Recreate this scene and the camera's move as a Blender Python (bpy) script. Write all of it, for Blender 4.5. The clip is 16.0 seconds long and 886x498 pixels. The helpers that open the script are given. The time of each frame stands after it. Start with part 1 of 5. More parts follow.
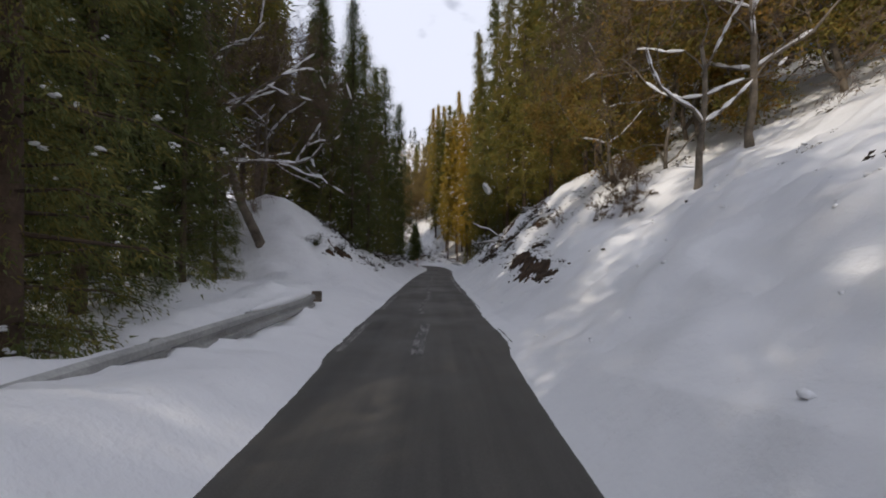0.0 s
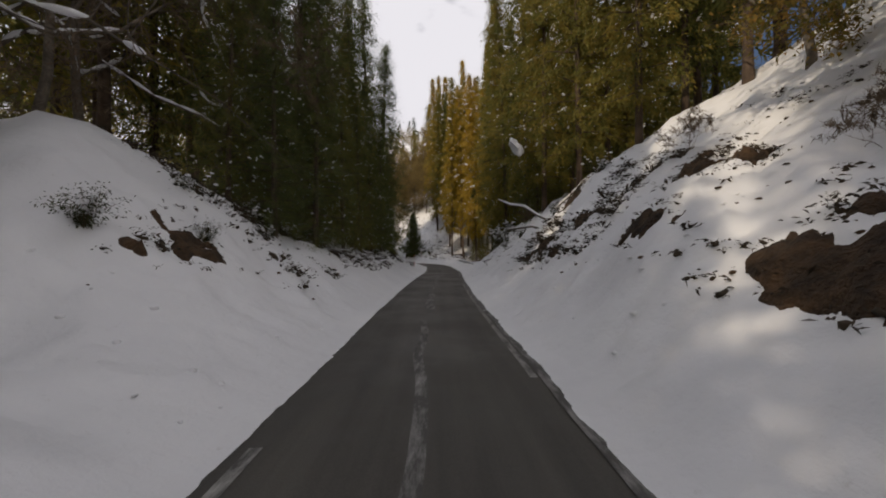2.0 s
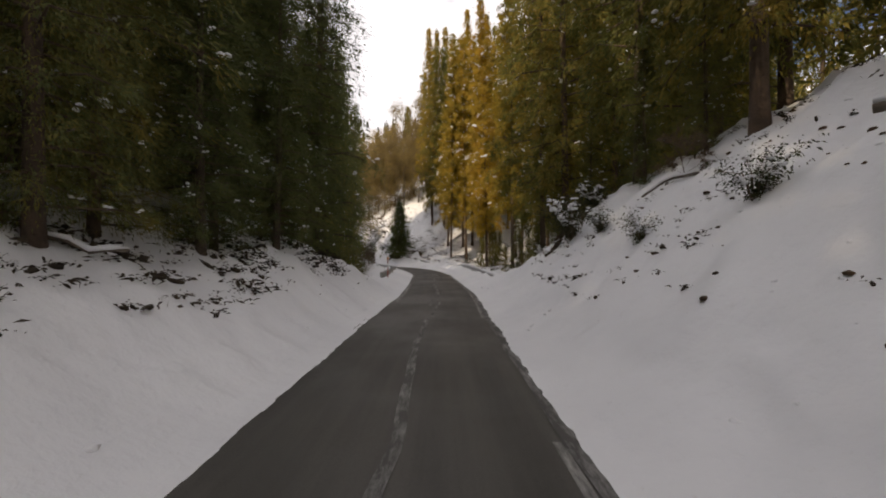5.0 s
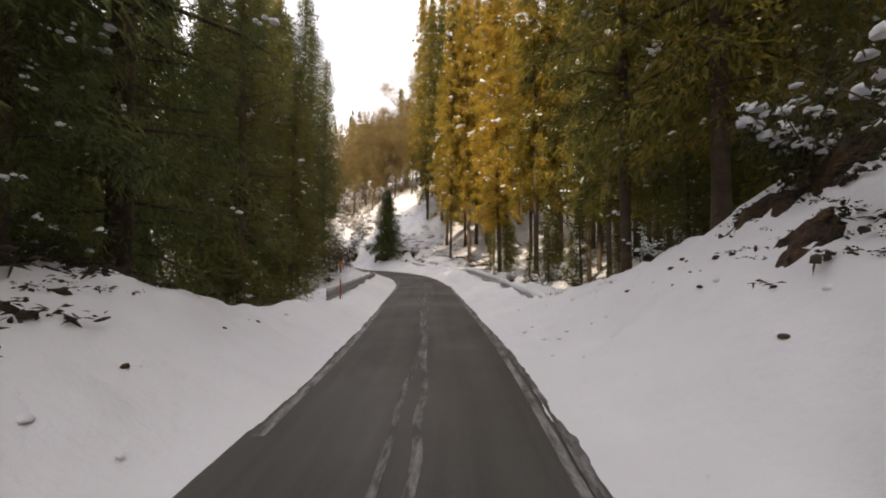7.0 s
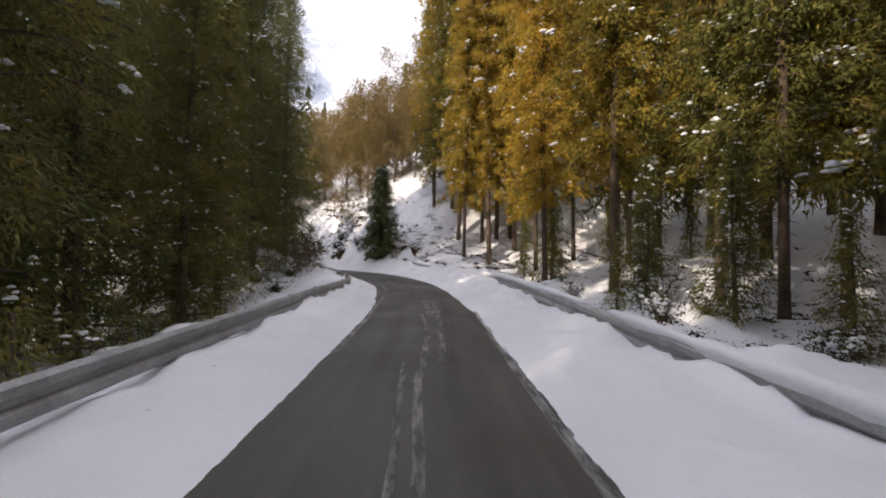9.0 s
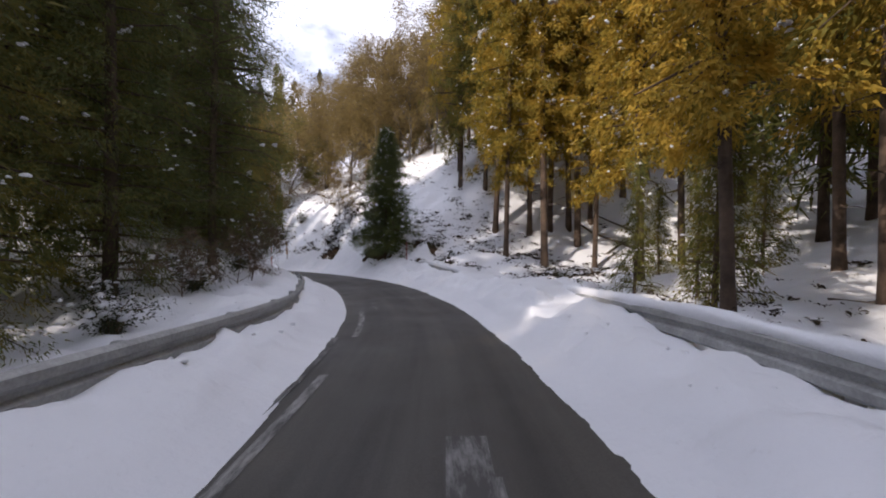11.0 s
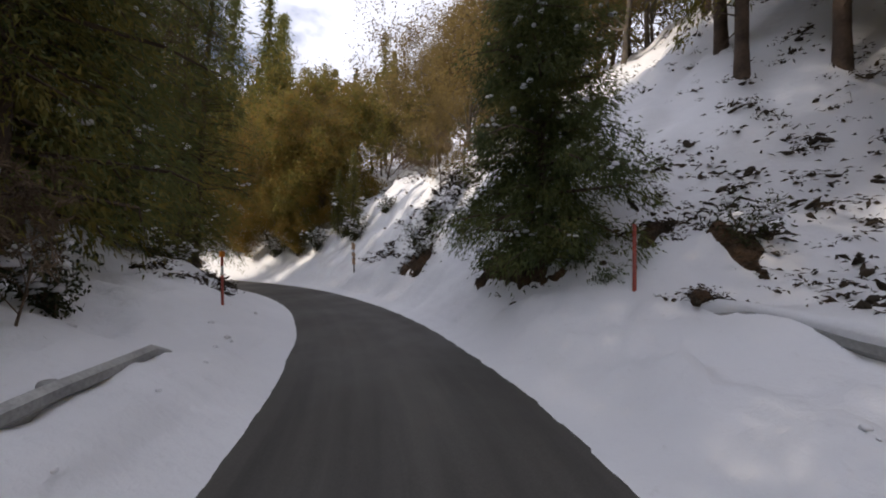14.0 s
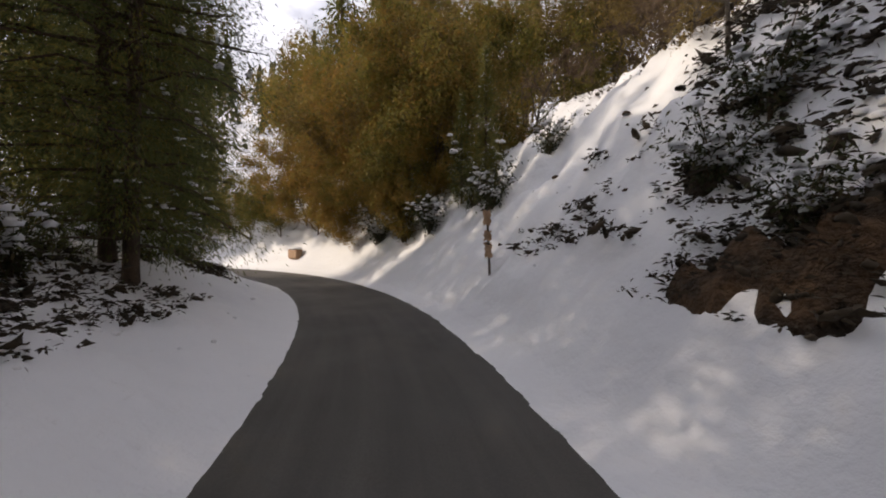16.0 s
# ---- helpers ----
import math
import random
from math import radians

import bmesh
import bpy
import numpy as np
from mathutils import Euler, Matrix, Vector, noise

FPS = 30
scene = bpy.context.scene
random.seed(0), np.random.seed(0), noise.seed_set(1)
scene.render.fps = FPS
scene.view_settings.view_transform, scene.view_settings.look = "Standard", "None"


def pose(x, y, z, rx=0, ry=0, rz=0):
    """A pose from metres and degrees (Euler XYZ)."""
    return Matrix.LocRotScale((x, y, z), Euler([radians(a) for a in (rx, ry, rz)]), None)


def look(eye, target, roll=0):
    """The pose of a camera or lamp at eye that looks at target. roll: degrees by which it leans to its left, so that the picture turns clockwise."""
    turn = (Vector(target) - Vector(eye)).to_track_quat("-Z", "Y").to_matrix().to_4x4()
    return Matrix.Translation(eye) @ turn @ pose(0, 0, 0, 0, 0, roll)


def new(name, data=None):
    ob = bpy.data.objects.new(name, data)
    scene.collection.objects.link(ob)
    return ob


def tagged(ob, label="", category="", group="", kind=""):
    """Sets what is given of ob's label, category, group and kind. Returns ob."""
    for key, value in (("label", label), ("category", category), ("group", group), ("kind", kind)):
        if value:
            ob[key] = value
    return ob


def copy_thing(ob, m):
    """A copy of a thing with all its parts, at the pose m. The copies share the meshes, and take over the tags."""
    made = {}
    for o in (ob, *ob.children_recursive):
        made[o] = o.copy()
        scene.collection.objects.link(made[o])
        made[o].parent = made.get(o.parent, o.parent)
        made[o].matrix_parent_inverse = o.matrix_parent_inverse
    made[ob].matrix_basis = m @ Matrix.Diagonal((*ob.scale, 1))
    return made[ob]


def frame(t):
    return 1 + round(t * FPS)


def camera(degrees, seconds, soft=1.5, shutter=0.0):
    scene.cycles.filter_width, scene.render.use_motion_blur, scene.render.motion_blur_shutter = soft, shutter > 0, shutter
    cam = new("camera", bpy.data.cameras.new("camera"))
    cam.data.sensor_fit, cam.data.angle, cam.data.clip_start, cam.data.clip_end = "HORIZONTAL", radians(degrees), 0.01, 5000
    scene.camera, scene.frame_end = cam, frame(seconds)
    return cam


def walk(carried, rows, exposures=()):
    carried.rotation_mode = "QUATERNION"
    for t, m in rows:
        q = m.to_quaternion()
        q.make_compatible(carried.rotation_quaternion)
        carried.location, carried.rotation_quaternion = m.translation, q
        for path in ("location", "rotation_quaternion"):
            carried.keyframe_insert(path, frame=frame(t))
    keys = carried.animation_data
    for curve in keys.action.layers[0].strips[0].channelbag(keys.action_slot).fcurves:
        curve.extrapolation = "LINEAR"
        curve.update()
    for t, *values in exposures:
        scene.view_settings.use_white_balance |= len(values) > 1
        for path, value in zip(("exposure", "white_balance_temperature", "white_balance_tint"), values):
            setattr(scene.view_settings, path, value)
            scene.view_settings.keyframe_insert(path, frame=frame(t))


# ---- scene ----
# ---------------------------------------------------------------- camera
cam = camera(100.0, 16.0, soft=1.9)
METRES, EYE, TILT, LEAN, TURN = 76.0, 1.45, 1.4, 0.0, 0.0
ROWS = [
    (0.0, 0.0, 0.0, 0.0, -0.0, 0.0, -0.0),
    (0.5, -0.0009, 0.0358, -0.0006, 0.05, -0.23, 0.07),
    (1.0, -0.0017, 0.0722, -0.0013, 0.21, -0.42, 0.58),
    (1.5, -0.0028, 0.1087, -0.0019, 0.29, -0.43, 0.97),
    (2.0, -0.0037, 0.1453, -0.0027, 0.25, -0.7, 0.78),
    (2.5, -0.0043, 0.1811, -0.0038, 0.09, -0.61, 0.03),
    (3.0, -0.005, 0.2159, -0.0044, -0.06, -0.41, -0.21),
    (3.5, -0.0057, 0.2502, -0.0051, -0.17, -0.54, -0.28),
    (4.0, -0.0059, 0.2852, -0.006, -0.31, -0.59, -0.28),
    (6.5, -0.0028, 0.4326, -0.0082, -0.49, -0.56, -0.08),
    (7.0, -0.0029, 0.4632, -0.0092, -0.63, -0.53, -0.02),
    (7.5, -0.0035, 0.4938, -0.0107, -0.83, -0.84, 0.08),
    (8.0, -0.0044, 0.5236, -0.0114, -0.82, -0.63, -0.17),
    (8.5, -0.0047, 0.5531, -0.0122, -0.34, -0.86, -0.46),
    (9.0, -0.0058, 0.5826, -0.013, 0.37, -0.83, -0.74),
    (11.5, -0.0165, 0.7301, -0.019, 5.41, -0.82, -0.87),
    (12.0, -0.0208, 0.7603, -0.0197, 7.64, -1.04, -0.96),
    (12.5, -0.0266, 0.7904, -0.0205, 10.31, -0.70, -0.95),
    (13.0, -0.0355, 0.8218, -0.021, 14.56, -0.49, -0.65),
    (13.5, -0.0459, 0.8504, -0.0215, 18.91, -0.22, -0.35),
    (14.0, -0.0585, 0.8772, -0.0218, 23.66, 0.02, -0.04),
    (14.5, -0.073, 0.9026, -0.0222, 29.2, -0.55, 0.28),
    (15.0, -0.0898, 0.9264, -0.023, 34.05, -0.88, 0.58),
    (15.5, -0.1082, 0.9485, -0.0239, 38.97, -1.37, 0.88),
    (16.0, -0.1278, 0.9684, -0.0251, 44.03, -1.71, 0.97),
]
walk(cam, [(t, pose(0, 0, EYE, TILT, LEAN, TURN) @ pose(METRES * x, METRES * y, METRES * z, 90 + pitch, roll, yaw)) for t, x, y, z, yaw, pitch, roll in ROWS],
     exposures=[(0.0, -0.95, 6100, 14), (1.5, -1.08, 6500, 14), (3.0, -0.88, 7100, 13), (4.2, -0.68, 7100, 14), (7.0, 0.12, 7100, 16), (8.0, 0.18, 6950, 15), (9.0, 0.05, 6400, 18),
                (11.5, -0.22, 5850, 20), (12.5, -0.35, 5700, 21), (14.0, -0.38, 6150, 17), (14.5, -0.30, 6250, 17), (16.0, -0.55, 6550, 17)])

# ---------------------------------------------------------------- sky and sun
SUN_DIR = Vector((-0.62, -0.56, 0.60)).normalized()
world = bpy.data.worlds.new("winter_sky")
scene.world = world
world.use_nodes = True
wn, wl = world.node_tree.nodes, world.node_tree.links
wn.clear()
w_out = wn.new("ShaderNodeOutputWorld")
w_bg = wn.new("ShaderNodeBackground")
w_sky = wn.new("ShaderNodeTexSky")
w_sky.sky_type, w_sky.sun_disc = "NISHITA", False
w_sky.sun_elevation = math.asin(SUN_DIR.z)
w_sky.sun_rotation = math.atan2(SUN_DIR.x, SUN_DIR.y)
w_co = wn.new("ShaderNodeTexCoord")
w_map = wn.new("ShaderNodeMapping")
w_map.inputs["Scale"].default_value = (1.0, 1.0, 1.9)
w_noise = wn.new("ShaderNodeTexNoise")
w_noise.inputs["Scale"].default_value = 2.3
w_noise.inputs["Detail"].default_value = 9
w_noise.inputs["Roughness"].default_value = 0.55
w_ramp = wn.new("ShaderNodeValToRGB")
w_ramp.color_ramp.elements[0].position = 0.33
w_ramp.color_ramp.elements[1].position = 0.45
w_mix = wn.new("ShaderNodeMixRGB")
w_mix.inputs["Color2"].default_value = (12.6, 12.9, 13.8, 1)
wl.new(w_co.outputs["Generated"], w_map.inputs["Vector"])
wl.new(w_map.outputs["Vector"], w_noise.inputs["Vector"])
wl.new(w_noise.outputs["Fac"], w_ramp.inputs["Fac"])
wl.new(w_ramp.outputs["Color"], w_mix.inputs["Fac"])
w_dim = wn.new("ShaderNodeMixRGB")
w_dim.blend_type = "MULTIPLY"
w_dim.inputs["Fac"].default_value = 1.0
w_dim.inputs["Color2"].default_value = (0.62, 0.62, 0.66, 1)
wl.new(w_sky.outputs["Color"], w_dim.inputs["Color1"])
wl.new(w_dim.outputs["Color"], w_mix.inputs["Color1"])
wl.new(w_mix.outputs["Color"], w_bg.inputs["Color"])
w_bg.inputs["Strength"].default_value = 0.13
wl.new(w_bg.outputs["Background"], w_out.inputs["Surface"])

sun = new("sun", bpy.data.lights.new("sun", "SUN"))
sun.data.energy, sun.data.angle, sun.data.color = 5.0, radians(0.6), (1.0, 0.88, 0.68)
sun.matrix_world = look(SUN_DIR * 60, (0, 0, 0))

# ---------------------------------------------------------------- materials
def material(name, rough=0.8, metal=0.0):
    m = bpy.data.materials.new(name)
    m.use_nodes = True
    n = m.node_tree.nodes
    b = n["Principled BSDF"]
    b.inputs["Roughness"].default_value, b.inputs["Metallic"].default_value = rough, metal
    return m, n, m.node_tree.links, b


def noise_node(n, l, scale, detail=4, rough=0.55, vector=None):
    t = n.new("ShaderNodeTexNoise")
    t.inputs["Scale"].default_value, t.inputs["Detail"].default_value = scale, detail
    t.inputs["Roughness"].default_value = rough
    if vector is None:
        c = n.get("Texture Coordinate") or n.new("ShaderNodeTexCoord")
        vector = c.outputs["Object"]
    l.new(vector, t.inputs["Vector"])
    return t.outputs["Fac"]


def ramp_node(n, l, fac, stops):
    r = n.new("ShaderNodeValToRGB")
    e = r.color_ramp.elements
    while len(e) < len(stops):
        e.new(0.5)
    for k, (p, c) in zip(e, stops):
        k.position, k.color = p, (*c, 1)
    l.new(fac, r.inputs["Fac"])
    return r.outputs["Color"]


def mix_node(n, l, fac, a, b, kind="MIX"):
    m = n.new("ShaderNodeMixRGB")
    m.blend_type = kind
    for key, v in (("Fac", fac), ("Color1", a), ("Color2", b)):
        if isinstance(v, (int, float)):
            m.inputs[key].default_value = v
        elif isinstance(v, tuple):
            m.inputs[key].default_value = (*v, 1)
        else:
            l.new(v, m.inputs[key])
    return m.outputs["Color"]


def bump_node(n, l, b, height, strength, distance=0.05):
    k = n.new("ShaderNodeBump")
    k.inputs["Strength"].default_value, k.inputs["Distance"].default_value = strength, distance
    l.new(height, k.inputs["Height"])
    l.new(k.outputs["Normal"], b.inputs["Normal"])


def grey(v):
    return (v, v, v)


def two_tone(name, dark, light, scale, rough, bump=0.4, fine=8.0, dist=0.03, metal=0.0, per_object=0.0):
    m, n, l, b = material(name, rough, metal)
    c = ramp_node(n, l, noise_node(n, l, scale, 5), [(0.3, dark), (0.7, light)])
    f = noise_node(n, l, scale * fine, 4)
    c = mix_node(n, l, 0.5, c, ramp_node(n, l, f, [(0.25, grey(0.35)), (0.75, grey(1.0))]), "MULTIPLY")
    if per_object:
        o = n.new("ShaderNodeObjectInfo")
        c = mix_node(n, l, per_object, c, ramp_node(n, l, o.outputs["Random"], [(0.0, grey(0.45)), (1.0, grey(1.0))]), "MULTIPLY")
    l.new(c, b.inputs["Base Color"])
    bump_node(n, l, b, f, bump, dist)
    return m


def snow_material(name, dirt):
    m, n, l, b = material(name, 0.62)
    big = noise_node(n, l, 0.35, 5)
    small = noise_node(n, l, 3.1, 6, 0.6)
    c = ramp_node(n, l, big, [(0.3, (0.70, 0.705, 0.73)), (0.7, (0.79, 0.795, 0.81))])
    speck = ramp_node(n, l, noise_node(n, l, 9.0, 6, 0.7), [(0.63, grey(0.0)), (0.74, grey(1.0))])
    c = mix_node(n, l, mix_node(n, l, dirt, grey(0.0), speck), c, (0.20, 0.16, 0.11))
    l.new(c, b.inputs["Base Color"])
    b.inputs["Subsurface Weight"].default_value = 0.0
    bump_node(n, l, b, small, 0.55, 0.07)
    return m


MAT_SNOW = snow_material("snow", 0.16)
MAT_CLUMP = snow_material("fresh_snow", 0.03)


def asphalt_material():
    m, n, l, b = material("wet_asphalt", 0.55)
    co = n.new("ShaderNodeTexCoord")
    uv = n.new("ShaderNodeSeparateXYZ")
    l.new(co.outputs["UV"], uv.inputs["Vector"])
    st = n.new("ShaderNodeMapping")
    st.inputs["Scale"].default_value = (1.0, 0.05, 1.0)
    l.new(co.outputs["UV"], st.inputs["Vector"])
    streak = noise_node(n, l, 2.6, 5, 0.6, st.outputs["Vector"])
    patch = noise_node(n, l, 0.5, 5)
    grain = noise_node(n, l, 70.0, 3, 0.7)
    c = ramp_node(n, l, streak, [(0.3, (0.046, 0.042, 0.037)), (0.72, (0.098, 0.090, 0.078))])
    c = mix_node(n, l, 0.6, c, ramp_node(n, l, patch, [(0.3, grey(0.6)), (0.75, grey(1.15))]), "MULTIPLY")
    c = mix_node(n, l, 0.6, c, ramp_node(n, l, grain, [(0.3, grey(0.55)), (0.8, grey(1.3))]), "MULTIPLY")
    l.new(c, b.inputs["Base Color"])
    l.new(ramp_node(n, l, patch, [(0.35, grey(0.50)), (0.65, grey(0.75))]), b.inputs["Roughness"])
    bump_node(n, l, b, grain, 0.35, 0.006)
    return m


MAT_ROAD = asphalt_material()


def worn_paint(name, colour, low, high):
    m, n, l, b = material(name, 0.7)
    co = n.new("ShaderNodeTexCoord")
    st = n.new("ShaderNodeMapping")
    st.inputs["Scale"].default_value = (1.0, 0.22, 1.0)
    l.new(co.outputs["UV"], st.inputs["Vector"])
    wear = ramp_node(n, l, noise_node(n, l, 9.0, 9, 0.72, st.outputs["Vector"]), [(low, grey(0.0)), (high, grey(1.0))])
    l.new(mix_node(n, l, wear, (0.062, 0.059, 0.055), colour), b.inputs["Base Color"])
    return m


MAT_LINE = worn_paint("worn_white_road_paint", (0.40, 0.39, 0.37), 0.40, 0.70)
MAT_SLUSH = worn_paint("slush_streak", (0.34, 0.33, 0.32), 0.45, 0.74)
MAT_EARTH = two_tone("brown_earth", (0.020, 0.013, 0.007), (0.125, 0.068, 0.030), 3.2, 0.95, 1.0, 6, 0.10)
MAT_BARK = two_tone("cedar_bark", (0.055, 0.036, 0.024), (0.17, 0.115, 0.078), 1.6, 0.92, 0.8, 9, 0.03, per_object=0.5)
MAT_GREYBARK = two_tone("grey_bark", (0.075, 0.062, 0.048), (0.24, 0.20, 0.155), 2.4, 0.92, 0.7, 8, 0.02)
MAT_TWIG = two_tone("brown_twigs", (0.08, 0.055, 0.035), (0.22, 0.155, 0.095), 3.0, 0.95, 0.3, 5, 0.01)
MAT_STEEL = two_tone("galvanised_steel", (0.30, 0.30, 0.29), (0.48, 0.48, 0.46), 2.5, 0.55, 0.25, 12, 0.004, metal=0.35)
MAT_LITTER = two_tone("dead_brushwood", (0.020, 0.016, 0.010), (0.080, 0.056, 0.032), 4.0, 0.95, 0.4, 6, 0.02)
MAT_ORANGE = two_tone("orange_reflector", (0.75, 0.22, 0.01), (0.95, 0.36, 0.02), 8.0, 0.4, 0.1)
MAT_RED = two_tone("faded_red_paint", (0.30, 0.045, 0.03), (0.46, 0.09, 0.05), 8.0, 0.5, 0.1)
MAT_WHITE = two_tone("white_paint", (0.62, 0.61, 0.58), (0.82, 0.81, 0.78), 6.0, 0.5, 0.1)


def leaf_material(name, stops, through_light=0.25):
    """Foliage whose hue wanders from clump to clump and from tree to tree."""
    m, n, l, b = material(name, 0.75)
    g = n.new("ShaderNodeNewGeometry")
    o = n.new("ShaderNodeObjectInfo")
    clump = noise_node(n, l, 1.5, 4, 0.6)
    v = n.new("ShaderNodeMath")
    v.operation = "MULTIPLY_ADD"
    l.new(g.outputs["Random Per Island"], v.inputs[0])
    v.inputs[1].default_value = 0.20
    l.new(clump, v.inputs[2])
    w = n.new("ShaderNodeMath")
    w.operation = "MULTIPLY_ADD"
    l.new(o.outputs["Random"], w.inputs[0])
    w.inputs[1].default_value = 0.24
    l.new(v.outputs[0], w.inputs[2])
    c = ramp_node(n, l, w.outputs[0], stops)
    l.new(c, b.inputs["Base Color"])
    b.inputs["Specular IOR Level"].default_value = 0.25
    t = n.new("ShaderNodeBsdfTranslucent")
    l.new(c, t.inputs["Color"])
    x = n.new("ShaderNodeMixShader")
    x.inputs["Fac"].default_value = through_light
    l.new(b.outputs["BSDF"], x.inputs[1])
    l.new(t.outputs["BSDF"], x.inputs[2])
    l.new(x.outputs["Shader"], n["Material Output"].inputs["Surface"])
    return m


# the strong gold carries part of the sunlight on the stand's crowns
MAT_CEDAR = leaf_material("sunlit_cedar_foliage", [(0.42, (0.080, 0.088, 0.022)), (0.62, (0.27, 0.210, 0.032)), (0.88, (0.50, 0.32, 0.042))], 0.42)
MAT_DARKCEDAR = leaf_material("dark_cedar_foliage", [(0.42, (0.062, 0.086, 0.036)), (0.72, (0.13, 0.148, 0.050)), (0.98, (0.25, 0.20, 0.048))], 0.38)
MAT_OLIVE = leaf_material("olive_gold_leaves", [(0.42, (0.075, 0.085, 0.022)), (0.66, (0.20, 0.175, 0.040)), (0.95, (0.36, 0.20, 0.050))], 0.4)
MAT_RUSSET = leaf_material("russet_buds", [(0.42, (0.145, 0.105, 0.045)), (0.75, (0.26, 0.19, 0.068)), (1.0, (0.36, 0.27, 0.09))], 0.35)
MAT_SHRUB = leaf_material("shrub_leaves", [(0.42, (0.020, 0.028, 0.014)), (0.8, (0.06, 0.065, 0.028)), (1.0, (0.12, 0.09, 0.04))])
MAT_MIDCEDAR = leaf_material("green_cedar_foliage", [(0.42, (0.062, 0.084, 0.028)), (0.74, (0.16, 0.155, 0.036)), (1.0, (0.31, 0.22, 0.042))], 0.35)
MAT_FAR = leaf_material("far_forest", [(0.42, (0.035, 0.045, 0.030)), (0.75, (0.075, 0.075, 0.040)), (1.0, (0.15, 0.12, 0.06))])


# ---------------------------------------------------------------- mesh helpers
def mesh_object(name, verts, faces, mat, parent=None, label="", smooth=False):
    me = bpy.data.meshes.new(name)
    if isinstance(faces, np.ndarray):
        verts, sides = np.asarray(verts, np.float32), faces.shape[1]
        me.vertices.add(len(verts))
        me.vertices.foreach_set("co", verts.ravel())
        me.loops.add(faces.size)
        me.loops.foreach_set("vertex_index", faces.astype(np.int32).ravel())
        me.polygons.add(len(faces))
        me.polygons.foreach_set("loop_start", np.arange(0, faces.size, sides, dtype=np.int32))
        me.update(calc_edges=True)
    else:
        me.from_pydata(verts, [], faces)
    me.materials.append(mat)
    if smooth:
        me.shade_smooth()
    ob = new(name, me)
    if parent is not None:
        ob.parent = parent
    return tagged(ob, label)


def part(name, bm, mat, parent, label=""):
    """Links a bmesh as one mesh object under a thing."""
    me = bpy.data.meshes.new(name)
    bm.to_mesh(me)
    bm.free()
    me.materials.append(mat)
    ob = new(name, me)
    ob.parent = parent
    return tagged(ob, label)


def hash2(ix, iy, seed):
    h = (ix.astype(np.int64) * 374761393 + iy.astype(np.int64) * 668265263 + seed * 974634533) & 0x7FFFFFFF
    h = ((h ^ (h >> 13)) * 1274126177) & 0x7FFFFFFF
    return ((h ^ (h >> 16)) & 0xFFFF) / 65535.0


def value_noise(x, y, seed=0):
    ix, iy = np.floor(x), np.floor(y)
    fx, fy = x - ix, y - iy
    fx, fy = fx * fx * (3 - 2 * fx), fy * fy * (3 - 2 * fy)
    a, b = hash2(ix, iy, seed), hash2(ix + 1, iy, seed)
    c, d = hash2(ix, iy + 1, seed), hash2(ix + 1, iy + 1, seed)
    return (a + (b - a) * fx) + ((c + (d - c) * fx) - (a + (b - a) * fx)) * fy


def fractal(x, y, seed=0, octaves=4):
    total, amp, norm = 0.0, 1.0, 0.0
    for k in range(octaves):
        total = total + amp * (value_noise(x * 2 ** k, y * 2 ** k, seed + k) - 0.5)
        norm += amp
        amp *= 0.5
    return total / norm


# ---------------------------------------------------------------- the road's line and the lie of the land
CENTRE = np.array([(0.1, -40), (0, -15), (-0.22, 0), (-0.45, 12), (-0.70, 24), (-0.65, 34), (-0.5, 41), (-0.8, 49), (-1.05, 54), (-1.75, 60.5),
                   (-3.2, 64.8), (-5.3, 69.0), (-8.1, 72.5), (-9.9, 74.2), (-12.4, 76.1), (-15.8, 78), (-19.5, 79.3), (-24, 80), (-30, 79.6), (-38, 77.5), (-50, 73), (-70, 62)], float)


def spline(points, step=0.25):
    out = []
    n = len(points)
    for i in range(n - 1):
        p0, p1, p2, p3 = points[max(i - 1, 0)], points[i], points[i + 1], points[min(i + 2, n - 1)]
        length = np.linalg.norm(p2 - p1)
        d01, d23 = max(np.linalg.norm(p1 - p0), 1e-6), max(np.linalg.norm(p3 - p2), 1e-6)
        m1 = ((p2 - p1) / length + ((p1 - p0) / d01 if i else (p2 - p1) / length)) / 2 * length
        m2 = ((p2 - p1) / length + ((p3 - p2) / d23 if i < n - 2 else (p2 - p1) / length)) / 2 * length
        for u in np.arange(0, 1, step / length):
            a, b = 2 * u ** 3 - 3 * u ** 2 + 1, u ** 3 - 2 * u ** 2 + u
            c, d = -2 * u ** 3 + 3 * u ** 2, u ** 3 - u ** 2
            out.append(a * p1 + b * m1 + c * p2 + d * m2)
    return np.array(out)


LINE = spline(CENTRE)
SEG = np.linalg.norm(np.diff(LINE, axis=0), axis=1)
STATION = np.concatenate([[0], np.cumsum(SEG)])
STATION = STATION - np.interp(0.0, LINE[:, 1][:160], STATION[:160])
TANGENT = np.gradient(LINE, axis=0)
TANGENT = TANGENT / np.linalg.norm(TANGENT, axis=1)[:, None]
HALF = 1.72

